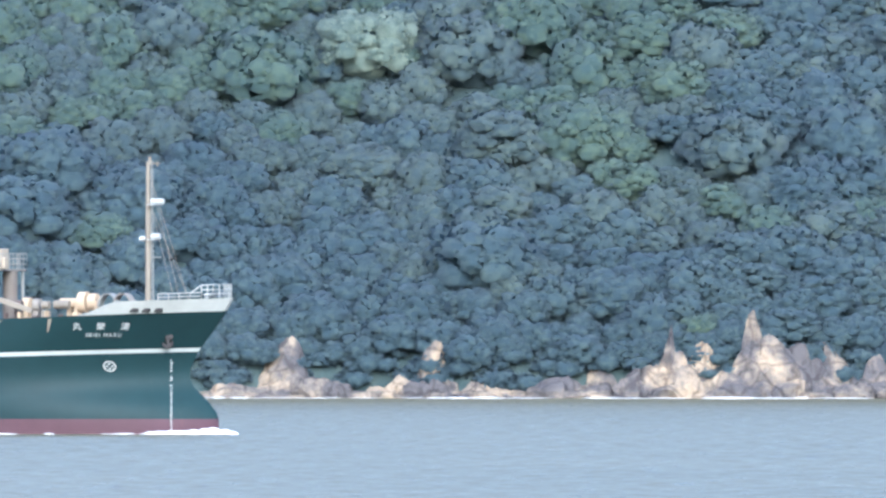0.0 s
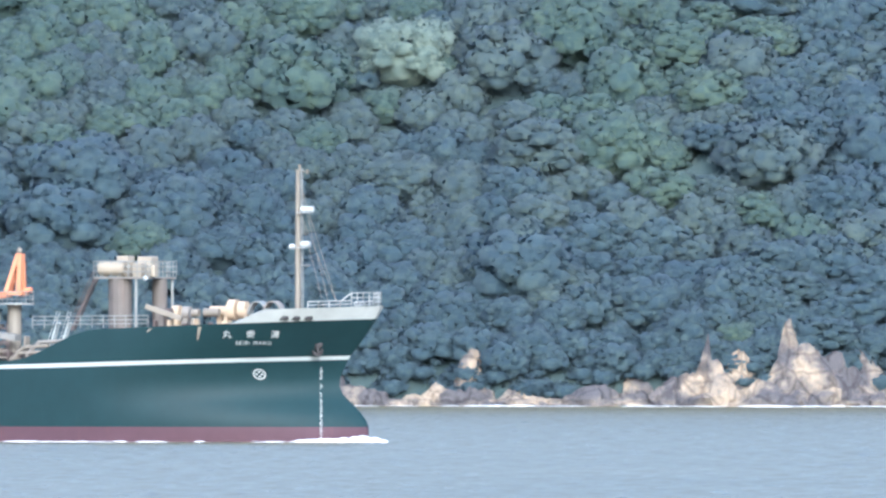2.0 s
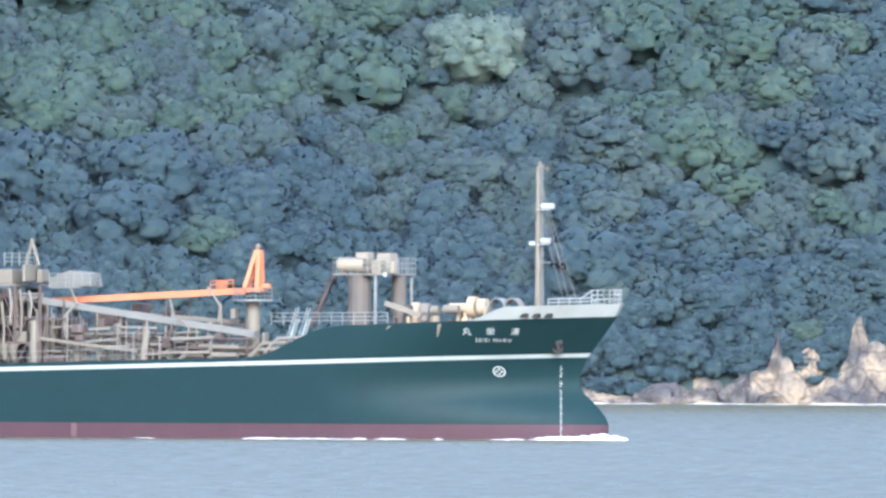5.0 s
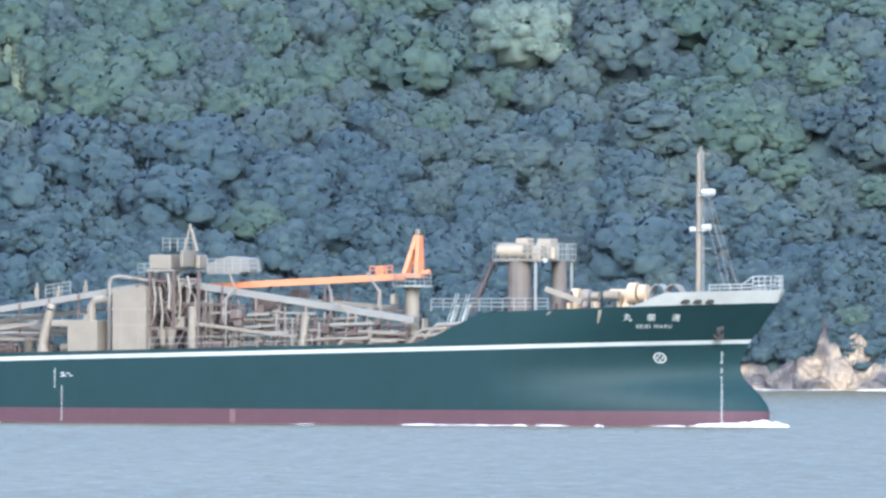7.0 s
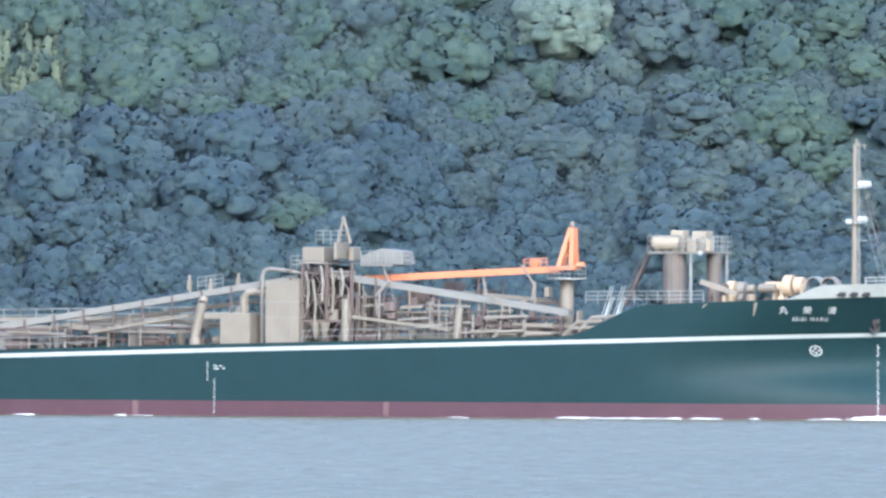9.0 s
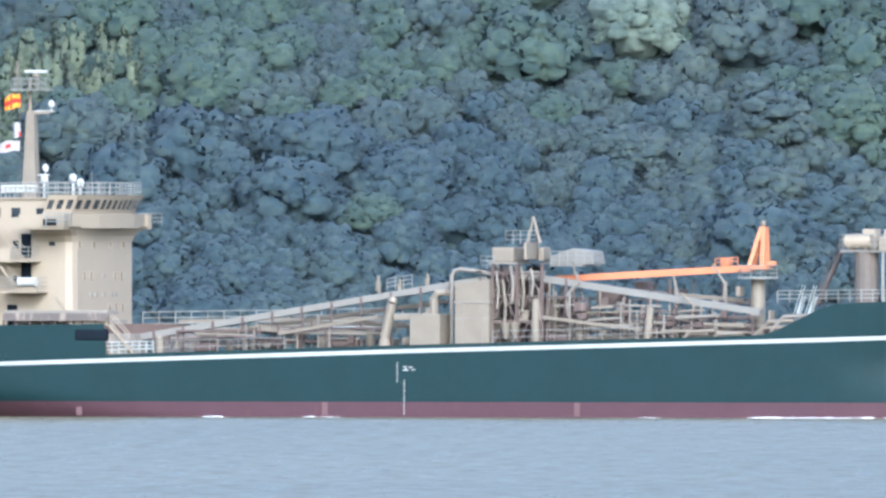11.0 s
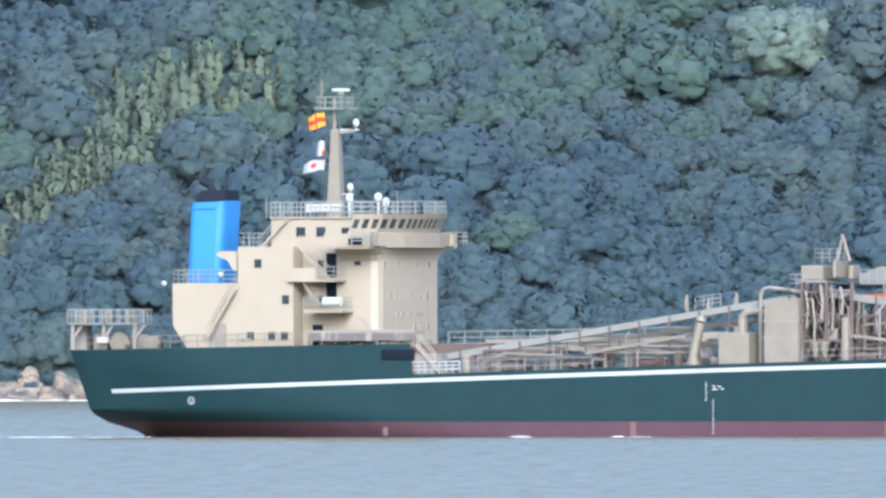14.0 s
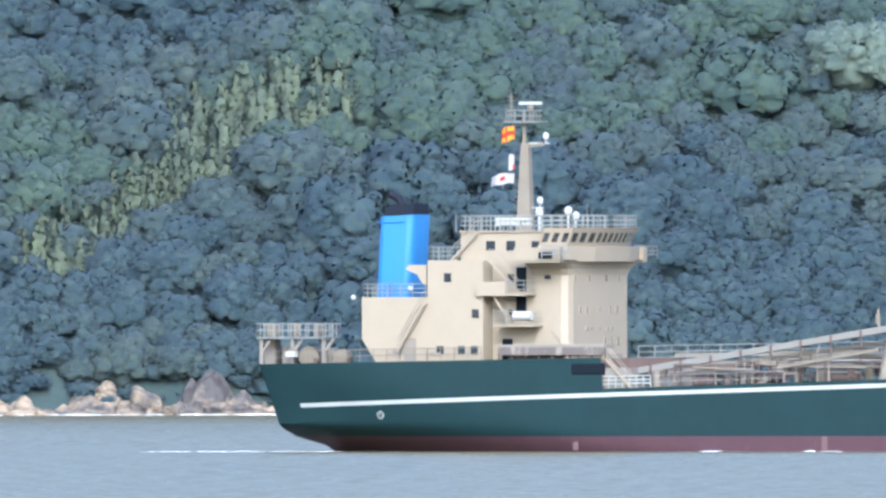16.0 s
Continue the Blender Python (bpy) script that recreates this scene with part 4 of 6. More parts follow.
    part("life_raft", bm, WHITE, ship, "white life raft canister", smooth=False)
    # stairs
    for a, b in (((fx(-39.9, S - 0.4), S - 0.45, Z0 + 1.2), (fx(-37.7, S - 0.4), S - 0.45, Z2 - 0.4)), ((fx(-35.6, -6.5), -6.5, Z3), (fx(-33.6, -6.5), -6.5, Z4)),
                 ((fx(-30.4, S + 0.4), S + 0.4, 12.5), (fx(-32.6, S + 0.4), S + 0.4, Z3)), ((fx(-30.9, S + 0.4), S + 0.4, 10.1), (fx(-32.3, S + 0.4), S + 0.4, 12.3)),
                 ((fx(-26.3, S), S, Z0 + 0.6), (fx(-28.0, S), S, Z1)), ((fx(-21.4, -8.6), -8.6, 5.0), (fx(-23.4, -8.6), -8.6, 7.3))):
        bm = bmesh.new()
        ladder(bm, a, b, 0.7)
        part("stair", bm, CREAM, ship, "cream inclined outside stair")
    # side windows and doors
    for u, z in ((-36.6, 8.0), (-34.9, 8.0), (-33.9, 8.0), (-36.0, 13.75), (-33.8, 10.9)):
        add_window(main, fx(u, S), S, z, 0.62, 0.68, "s")
    for u, z in ((-33.0, 13.7), (-31.0, 13.7), (-31.0, 10.9)):
        add_window(main, fx(u, S + 2), S + 2, z, 0.55, 0.65, "s")
    for u, z in ((-32.6, 16.25), (-31.0, 16.25), (-29.0, 16.2), (-27.4, 16.2)):
        add_window(bridge, fx(u, -6.2), -6.2, z, 0.8, 0.75, "s")
    add_window(tower, fx(-28.1, -TW), -TW, 13.9, 0.55, 0.6, "s")
    for u, z, h in ((-39.0, 8.0, 1.9), (-39.9, 7.9, 0.4), (-37.0, 7.7, 0.3)):
        bm = bmesh.new()
        box(bm, (fx(u, S) - 0.5, S - 0.03, z - h / 2), (fx(u, S) + 0.5, S + 0.1, z + h / 2), 0.02)
        part("door", bm, GREY, main if u > -37.6 else aft, "grey recessed deck door")
    for u, z, h in ((-30.2, 13.6, 1.9), (-30.2, 11.6, 1.3), (-31.3, 8.0, 1.8)):
        bm = bmesh.new()
        box(bm, (fx(u, S + 2) - 0.4, S + 1.9, z - h / 2), (fx(u, S + 2) + 0.45, S + 2.1, z + h / 2), 0.04)
        part("door", bm, DARK, main, "dark open doorway")
    for z, ys in ((13.75, (-5.2, -2.4, 1.0, 3.8)), (11.2, (-4.2, -2.9, 2.0, 3.4)), (8.7, (0.8, 2.2, 3.6))):
        for y in ys:
            add_window(tower, xt + 0.1 - 0.02 * abs(y), y, z, 0.34, 0.62, "f")
    for z, ys in ((11.2, (-0.4,)), (9.7, (-3.0, -2.0, -0.4, 1.3, 2.1))):
        for y in ys:
            bm = bmesh.new()
            box(bm, (xt - 0.05, y - 0.2, z - 0.16), (xt + 0.16, y + 0.2, z + 0.16), 0.02)
            part("vent", bm, GREY, tower, "small grey vent plate")
    bm = bmesh.new()
    box(bm, (xt - 0.1, 1.4, 7.1), (xt + 0.2, 4.2, 7.7), 0.02)
    part("locker", bm, GREY, tower)
    # mooring deck screen in front of the house
    bm = bmesh.new()
    x0, x1 = fx(-32.0, -8.9), fx(-23.6, -8.9)
    box(bm, (x0, -8.95, 8.15), (x1, -6.8, 8.45), 0.03)
    screen = part("boat_deck_shelter", bm, GREY, ship, "weathered grey shelter roof on stanchions")
    bm = bmesh.new()
    box(bm, (x0 + 0.1, -9.0, 7.62), (x1 - 0.1, -8.9, 8.25), 0.02)
    part("canvas_dodger", bm, paint("stained_canvas", (0.1, 0.092, 0.088), (0.32, 0.28, 0.24), 0.8, 0.85), screen, "stained brown canvas dodger")
    for k in range(9):
        bm = bmesh.new()
        x = x0 + (x1 - x0) * k / 8
        rod(bm, (x, -8.8, 6.9), (x, -8.8, 8.15), 0.07)
        part("stanchion", bm, BROWN, screen)
    rng = random.Random(2)
    for k in range(12):
        bm = bmesh.new()
        x = x0 + 0.5 + (x1 - x0 - 1) * rng.random()
        blob(bm, (x, -8.2, 7.35), 0.22, 0.25, 0.5 * rng.random() + 0.25, 2)
        part("mooring_gear", bm, BROWN, screen, "brown mooring bitts and ropes")
    bm = bmesh.new()
    box(bm, (x1 - 3.0, -8.6, 7.2), (x1 - 0.2, -7.6, 7.95), 0.04)
    part("locker", bm, CREAM, screen)
    # dark mooring recess at the break of the poop
    bm = bmesh.new()
    xr0, xr1 = fx(-26.3), fx(-23.7)
    box(bm, (xr0, -9.06, 6.0), (xr1, -8.4, 7.0), 0.2)
    part("mooring_recess", bm, DARK, ship, "dark mooring opening in the green plating")
    # decks on top and their guard rails
    for pts, z in (([(xa + 0.1, S), (xm - 0.2, S)], Z2), ([(xa + 0.1, S), (xa + 0.1, -S)], Z2), ([(xm + 0.1, S), (xb_, S)], Z3), ([(xm + 0.1, S), (xm + 0.1, -S)], Z3)):
        bm = bmesh.new()
        rails(bm, [(x, y, z) for x, y in pts], 1.05, 3, 1.0)
        part("railing", bm, RAIL, ship, "pale grey guard rail")
    bm = bmesh.new()
    box(bm, (xb_ - 0.1, -6.4, Z4), (xt - 1.2, 6.4, Z4 + 0.14), 0.03)
    part("bridge_roof", bm, CREAM, bridge)
    bm = bmesh.new()
    rails(bm, [(xt + 0.2, 7.0, Z4 + 0.2), (xt + 1.0, 0, Z4 + 0.2), (xt + 0.2, -6.6, Z4 + 0.2), (xb_, -6.2, Z4 + 0.14), (xb_, 6.2, Z4 + 0.14), (xt + 0.2, 7.0, Z4 + 0.2)], 1.15, 3, 0.9, 0.045)
    part("railing", bm, RAIL, bridge, "pale grey roof rail")
    bm = bmesh.new()
    box(bm, (fx(-32.2, -6.3), -6.36, Z4 + 0.5), (fx(-29.3, -6.3), -6.28, Z4 + 1.15), 0.02)
    board = part("name_board", bm, WHITE, bridge, "white name board on the roof rail")
    lettering("SEIEI MARU", 0, 0, 0.5, board, "lettering", "small dark ship's name on the board")
    ob = board.children[0]
    ob.matrix_basis = pose((fx(-32.2, -6.3) + fx(-29.3, -6.3)) / 2, -6.38, Z4 + 0.65, 90, 0, 0)
    ob.data.materials.clear()
    ob.data.materials.append(GREY)
    bm = bmesh.new()
    prism(bm, [(xm - 0.1, 14.7), (xm - 1.6, 14.75), (xm - 1.9, 14.4), (xm - 0.9, 14.0), (xm - 0.4, 13.2), (xm - 0.1, 13.2)], S, S + 3)
    part("platform", bm, CREAM, main, "cream overhanging platform")
    for u, z in ((-43.4, 12.2), (-38.9, 12.9)):
        bm = bmesh.new()
        blob(bm, (fx(u, S), S - 0.2, z), 0.22, 0.22, 0.2, 2)
        part("deck_light", bm, WHITE, aft, "small white deck light")
    return xt, Z4


def build_funnel(ship):
    bm = bmesh.new()
    rings = []
    for z, u0, u1, w in ((12.1, -41.9, -39.1, 2.0), (15.2, -41.75, -38.95, 2.0), (18.65, -41.6, -38.75, 1.95)):
        x0, x1 = fx(u0, -2.0), fx(u1, -2.0) 
        ring = []
        for k in range(24):
            a = k * math.tau / 24
            c, s = math.cos(a), math.sin(a)
            ring.append(bm.verts.new(((x0 + x1) / 2 + (x1 - x0) / 2 * abs(c) ** 0.35 * (1 if c >= 0 else -1), w * abs(s) ** 0.35 * (1 if s >= 0 else -1), z + (0.1 * c if z > 18 else 0))))
        rings.append(ring)
    for a, b in zip(rings, rings[1:]):
        for k in range(24):
            bm.faces.new((a[k], a[(k + 1) % 24], b[(k + 1) % 24], b[k]))
    bm.faces.new(rings[-1])
    f = part("funnel", bm, BLUE, ship, "bright blue funnel with black top")
    bm = bmesh.new()
    x0, x1 = fx(-41.3, -2), fx(-38.9, -2)
    prism(bm, [(x0, 18.5), (x1, 18.6), (x1 - 0.05, 19.6), (x0 + 0.7, 19.6), (x0 + 0.1, 19.2)], -1.5, 1.5)
    part("funnel_top", bm, BLACK, f, "soot black funnel top")
    bm = bmesh.new()
    pipe(bm, [(x0 + 1.0, 0, 19.3), (x0 + 0.7, 0, 20.0), (x0 - 0.1, 0, 20.4)], 0.35)
    pipe(bm, [(x0 + 1.7, 0.8, 19.3), (x0 + 1.6, 0.8, 20.0)], 0.25)
    part("exhaust_pipe", bm, BLACK, f, "black bent exhaust pipe")
    for z in (18.15, 13.0):
        bm = bmesh.new()
        rod(bm, (fx(-41.7, -2), -2.03, z), (fx(-39.5, -2), -2.03, z), 0.05, n=5)
        part("funnel_ring", bm, BLUE, f)


def build_main_mast(ship, xt, Z4):
    u = -29.9
    x = fx(u, 0)
    bm = bmesh.new()
    for y in (-0.001,):
        a = [bm.verts.new((x + sx * 0.62, sy * 0.5, Z4)) for sx, sy in ((-1, -1), (1, -1), (1, 1), (-1, 1))]
        b = [bm.verts.new((x + 0.05 + sx * 0.32, sy * 0.3, 24.4)) for sx, sy in ((-1, -1), (1, -1), (1, 1), (-1, 1))]
        for k in range(4):
            bm.faces.new((a[k], a[(k + 1) % 4], b[(k + 1) % 4], b[k]))
        bm.faces.new(b)
    beam(bm, (x, 0, 24.1), (x + 1.7, 0, 24.3), 0.35, 0.22)
    rod(bm, (x - 0.1, 0, 24.3), (x - 0.1, 0, 26.8), 0.14)
    mast = part("radar_mast", bm, PALE, ship, "pale tapered radar mast")
    bm = bmesh.new()
    box(bm, (x - 1.3, -0.9, 26.0), (x + 1.1, 0.9, 26.1))
    rails(bm, [(x - 1.3, -0.9, 26.1), (x + 1.1, -0.9, 26.1), (x + 1.1, 0.9, 26.1), (x - 1.3, 0.9, 26.1), (x - 1.3, -0.9, 26.1)], 0.85, 2, 0.7, 0.04)
    rod(bm, (x - 1.9, 0, 26.05), (x + 1.9, 0, 26.05), 0.05, n=5)
    part("yard_platform", bm, RAIL, mast, "railed mast platform")
    bm = bmesh.new()
    rod(bm, (x - 1.2, 0, 26.1), (x - 1.2, 0, 28.4), 0.06, n=5)
    rod(bm, (x + 0.45, 0, 26.1), (x + 0.45, 0, 27.15), 0.1)
    blob(bm, (x + 0.45, 0, 27.2), 0.28, 0.28, 0.25, 2)
    for k in range(5):
        rod(bm, (x - 1.5, 0, 27.0 + 0.25 * k), (x - 0.9, 0, 27.0 + 0.25 * k), 0.025, n=4)
    part("antenna", bm, PALE, mast, "slim aerial rods")
    for dx, z in ((1.75, 24.9), (1.25, 19.8)):
        bm = bmesh.new()
        blob(bm, (x + dx, 0, z), 0.26, 0.26, 0.34, 2)
        rod(bm, (x + dx, 0, z - 0.6), (x + dx, 0, z - 0.2), 0.05)
        rod(bm, (x, 0, z - 0.55), (x + dx + 0.3, 0, z - 0.55), 0.06)
        part("navigation_light", bm, WHITE, mast, "white navigation light")
    # turning scanner
    bm = bmesh.new()
    box(bm, (-1.0, -0.1, -0.1), (1.0, 0.1, 0.14), 0.05)
    rod(bm, (0, 0, -0.3), (0, 0, 0), 0.12)
    scanner = part("radar_scanner", bm, WHITE, ship, "white turning radar scanner")
    # domes and whips on the wheelhouse roof
    for du, z in ((-28.8, 18.9), (-26.5, 19.0), (-25.9, 18.6)):
        bm = bmesh.new()
        xx = fx(du, -2)
        blob(bm, (xx, -2, z), 0.32, 0.32, 0.36, 3)
        rod(bm, (xx, -2, Z4), (xx, -2, z), 0.1)
        part("antenna_dome", bm, WHITE, ship, "white antenna dome", smooth=True)
    bm = bmesh.new()
    for du, h in ((-25.0, 2.2), (-24.2, 1.5), (-28.5, 2.2), (-35.4, 1.7), (-23.6, 1.1), (-24.6, 1.6)):
        xx = fx(du, -2)
        rod(bm, (xx, -2, Z4), (xx, -2, Z4 + h), 0.05, 0.02, 5)
    part("whip_antenna", bm, RAIL, ship, "thin whip aerials")
    return (x + 0.45, 0, 27.5), x


def flag(ship, name, cols, w, h, label):
    """A rippling flag whose hoist is at its origin; it streams aft."""
    bm = bmesh.new()
    n = 10
    g = []
    for i in range(n + 1):
        f = i / n
        y = 0.18 * math.sin(f * 7.0) * f
        g.append([bm.verts.new((-w * f, y, -h * k / 3 - 0.25 * w * f * f - 0.05 * math.sin(f * 9 + k))) for k in range(4)])
    for i in range(n):
        for k in range(3):
            face = bm.faces.new((g[i][k], g[i + 1][k], g[i + 1][k + 1], g[i][k + 1]))
            face.material_index = 1 if cols(i / n, k) else 0
    geom = bmesh.ops.solidify(bm, geom=bm.faces[:], thickness=0.02)
    return bm


def build_flags(ship, x):
    hx = fx(-30.75, -1.2)
    bm = bmesh.new()
    rod(bm, (hx, -1.2, 26.0), (hx, -1.2, 17.5), 0.02, n=4)
    part("halyard", bm, BROWN, ship, "flag halyard")
    out = []
    for name, cols, w, h, z, mats, label in (
            ("signal_flag", lambda f, k: (f > 0.4 and f < 0.6) or k == 1, 1.35, 1.1, 25.75, [FLAG_O, FLAG_R], "yellow and red signal flag"),
            ("pennant", lambda f, k: f < 0.3 and k == 2, 0.6, 1.2, 23.5, [FLAG_W, FLAG_R], "white and red pennant"),
            ("ensign", lambda f, k: 0.3 < f < 0.55 and k == 1, 1.9, 0.85, 22.0, [FLAG_W, FLAG_R], "white ensign with a red disc")):
        fl = part(name, flag(ship, name, cols, w, h, label), mats, ship, label)
        out.append((fl, (hx, -1.2, z)))
    return out


def build_deck_gear(ship):
    """The self-unloading plant amidships."""
    DZ = 5.75
    # long inclined conveyor gallery from aft up to the transfer tower
    Y = -5.5
    bm = bmesh.new()
    beam(bm, pt(-21.2, Y, 6.3), pt(6.8, Y, 11.0), 1.2, 0.5)
    belt = part("conveyor", bm, GALLERY, ship, "long inclined pale conveyor gallery")
    for k in range(12):
        f = k / 11
        u = -20 + 26 * f
        z = 6.5 + 4.4 * (u + 20) / 26.8
        for y in (Y - 0.5, Y + 0.5):
            bm = bmesh.new()
            rod(bm, pt(u, y, 5.2), pt(u, y, z), 0.08, n=5)
            part("trestle_leg", bm, BROWN, belt, "rusty trestle leg")
        bm = bmesh.new()
        box(bm, pt(u - 0.1, Y - 0.68, z - 0.3), pt(u + 0.1, Y - 0.6, z + 0.3))
        part("bracket", bm, BROWN, belt, "rusty bracket")
    # second, lower belt beside it
    bm = bmesh.new()
    beam(bm, pt(-13, -3, 7.0), pt(3.5, -3, 9.2), 0.9, 0.3)
    beam(bm, pt(-10, -7.4, 6.6), pt(-2, -7.4, 8.0), 0.4, 0.22)
    beam(bm, pt(-18, -1, 7.6), pt(0, -1, 7.9), 0.4, 0.25)
    part("lower_conveyor", bm, PALE, ship, "lower pale conveyor frame")
    # forward conveyor falling from the tower to the crane
    bm = bmesh.new()
    beam(bm, pt(9.8, -5.5, 11.2), pt(28.3, -5.5, 8.35), 1.1, 0.5)
    box(bm, pt(9.2, -6.2, 10.9), pt(11.2, -4.8, 11.6), 0.05)
    fore = part("fore_conveyor", bm, GALLERY, ship, "pale conveyor gallery sloping down forward")
    for k in range(9):
        u = 11.5 + 2.0 * k
        z = 11.0 - 2.85 * (u - 9.8) / 18.5
        for y in (-6, -5):
            bm = bmesh.new()
            rod(bm, pt(u, y, DZ), pt(u, y, z), 0.075, n=5)
            part("trestle_leg", bm, BROWN if k % 2 else PALE, fore)
    bm = bmesh.new()
    beam(bm, pt(11.0, -7.8, 7.95), pt(18.8, -7.8, 6.95), 0.4, 0.22)
    beam(bm, pt(16, -2, 10.2), pt(27, -2, 9.3), 0.8, 0.3)
    part("feeder", bm, PALE, ship, "slim pale feeder beam")
    # silo, tank, ducts
    def block(name, u0, u1, z0, z1, y0, y1, mat, label, slope=0.0):
        bm = bmesh.new()
        xa, xb = fx(u0, y0), fx(u1, y0)
        prism(bm, [(xa, z0), (xb, z0), (xb, z1), (xa, z1 - slope)], y0, y1)
        bmesh.ops.bevel(bm, geom=bm.edges[:], offset=0.05, segments=1, affect='EDGES')
        return part(name, bm, mat, ship, label)
    silo = block("dust_silo", 4.0, 6.7, 5.5, 10.95, -8.2, -5.8, PALE, "cream dust collector box with vertical seams", 0.35)
    for du, z0, z1 in ((4.0 - 0.06, 9.05, 9.2), (4.0 - 0.06, 7.8, 7.9)):
        bm = bmesh.new()
        box(bm, (fx(du, -8.2) - 0.05, -8.26, z0), (fx(6.76, -8.2) + 0.05, -5.75, z1))
        part("band", bm, GREY, silo)
    for u in (4.7, 6.05):
        bm = bmesh.new()
        box(bm, (fx(u, -8.2) - 0.04, -8.24, 5.6), (fx(u, -8.2) + 0.04, -8.19, 9.0))
        part("seam", bm, GREY, silo)
    block("tank", 0.4, 2.8, 5.5, 8.2, -8.2, -5.2, PALE, "cream square tank on deck")
    block("tank", -0.9, 0.6, 7.7, 8.2, -8.0, -6.0, PALE, "cream duct box beside the tank")
    bm = bmesh.new()
    pipe(bm, [pt(3.75, -6.5, 5.8), pt(3.75, -6.5, 11.2), pt(3.95, -6.5, 11.6), pt(4.4, -6.5, 11.75), pt(6.0, -6.5, 11.55), pt(7.4, -6.5, 11.3)], 0.16)
    part("duct_pipe", bm, GREY, ship, "pale grey bent duct pipe")
    bm = bmesh.new()
    pipe(bm, [pt(2.3, -7, 8.1), pt(2.3, -7, 9.4), pt(2.6, -7, 9.85), pt(3.1, -6.8, 9.9), pt(4.0, -6, 9.8)], 0.3)
    part("elbow_duct", bm, PALE, ship, "cream elbow duct")
    for pts_, r, mat in (
            ([pt(-1.6, -7.6, 5.6), pt(-1.6, -7.6, 6.3), pt(-1.0, -7.6, 9.0), pt(-0.9, -7.4, 9.4)], 0.38, PALE),
            ([pt(10.4, -7.4, 5.6), pt(10.4, -7.4, 9.4)], 0.3, PALE), ([pt(19.2, -7.4, 5.7), pt(19.3, -7.4, 7.0), pt(19.5, -7.2, 8.7)], 0.3, PALE)):
        bm = bmesh.new()
        for a, b in zip(pts_, pts_[1:]):
            rod(bm, a, b, r * (1.25 if a[2] < 6 else 1), r, 10)
        part("chute", bm, mat, ship, "cream chute leg")
    for u, z0, z1 in ((-2.0, 9.3, 11.2), (-0.3, 10.0, 11.0), (1.9, 10.3, 11.4)):
        bm = bmesh.new()
        rod(bm, pt(u, -5.5, z0), pt(u - 0.08, -5.5, z1), 0.1)
        rod(bm, pt(u - 0.1, -5.5, z1 - 1.2), pt(u - 0.1, -5.5, z1 - 0.4), 0.2)
        part("vent_post", bm, PALE, belt, "pale vent post on the gallery")
    bm = bmesh.new()
    rails(bm, [pt(-1.4, -5.4, 10.0), pt(0.6, -5.4, 10.3)], 1.0, 3, 0.7)
    part("railing", bm, RAIL, belt)
    # transfer tower: a braced steel frame, machinery house on top
    bm = bmesh.new()
    us, ys = (7.0, 8.9, 10.9), (-7.4, -4.0, -0.6)
    for u in us:
        for y in ys:
            rod(bm, pt(u, y, 5.4), pt(u, y, 12.2), 0.15, n=6)
    for z in (7.6, 9.6, 11.4):
        for y in ys:
            beam(bm, pt(us[0], y, z), pt(us[-1], y, z), 0.15, 0.18)
        for u in us:
            beam(bm, pt(u, ys[0], z), pt(u, ys[-1], z), 0.15, 0.18)
    for y in ys:
        for (z0, z1) in ((5.6, 7.6), (7.6, 9.6), (9.6, 11.4)):
            for u0, u1 in ((us[0], us[1]), (us[1], us[2])):
                beam(bm, pt(u0, y, z0), pt((u0 + u1) / 2, y, z1), 0.1, 0.1)
                beam(bm, pt(u1, y, z0), pt((u0 + u1) / 2, y, z1), 0.1, 0.1)
    tower = part("transfer_tower", bm, BROWN, ship, "rusty braced steel transfer tower")
    bm = bmesh.new()
    for u, y in ((8.0, -3), (9.9, -3.5)):
        r0 = [bm.verts.new(Vector(pt(u, y, 11.4)) + Vector((sx * 0.9, sy * 0.9, 0))) for sx, sy in ((-1, -1), (1, -1), (1, 1), (-1, 1))]
        r1 = [bm.verts.new(Vector(pt(u, y, 8.6)) + Vector((sx * 0.25, sy * 0.25, 0))) for sx, sy in ((-1, -1), (1, -1), (1, 1), (-1, 1))]
        for k in range(4):
            bm.faces.new((r0[k], r0[(k + 1) % 4], r1[(k + 1) % 4], r1[k]))
        bm.faces.new(r0)
        bm.faces.new(r1[::-1])
    box(bm, pt(7.2, -3.6, 5.6), pt(10.6, -0.6, 8.2), 0.05)
    bmesh.ops.recalc_face_normals(bm, faces=bm.faces[:])
    part("hopper", bm, BROWN, tower, "rusty hopper")
    # dark panels added behind the frame for its shaded interior, with an uneven edge
    for k, (u0, u1, z0, z1) in enumerate(((7.1, 8.4, 5.6, 11.9), (8.45, 9.6, 5.6, 11.4), (9.65, 10.8, 5.6, 12.0), (11.0, 12.6, 5.6, 9.4), (12.7, 14.2, 5.6, 8.2))):
        bm = bmesh.new()
        box(bm, pt(u0, -0.5, z0), pt(u1, -0.38, z1), 0.02)
        part("back_plate", bm, BROWN, tower, "dark brown panel added for the tower's shaded interior")
    # pale pipes and a pair of steep hoppers in front of the panels
    for k, (u, z0, z1) in enumerate(((7.35, 8.6, 11.6), (7.9, 6.8, 10.9), (8.5, 9.2, 12.0), (9.35, 8.3, 11.9), (10.1, 9.6, 11.8))):
        bm = bmesh.new()
        pipe(bm, [pt(u, -7.7, z0), pt(u + 0.12, -7.7, (z0 + z1) / 2), pt(u - 0.1, -7.7, z1)], 0.09 + 0.02 * (k % 3), 7)
        part("riser", bm, PALE if k % 2 else GREY, tower, "pale riser pipe")
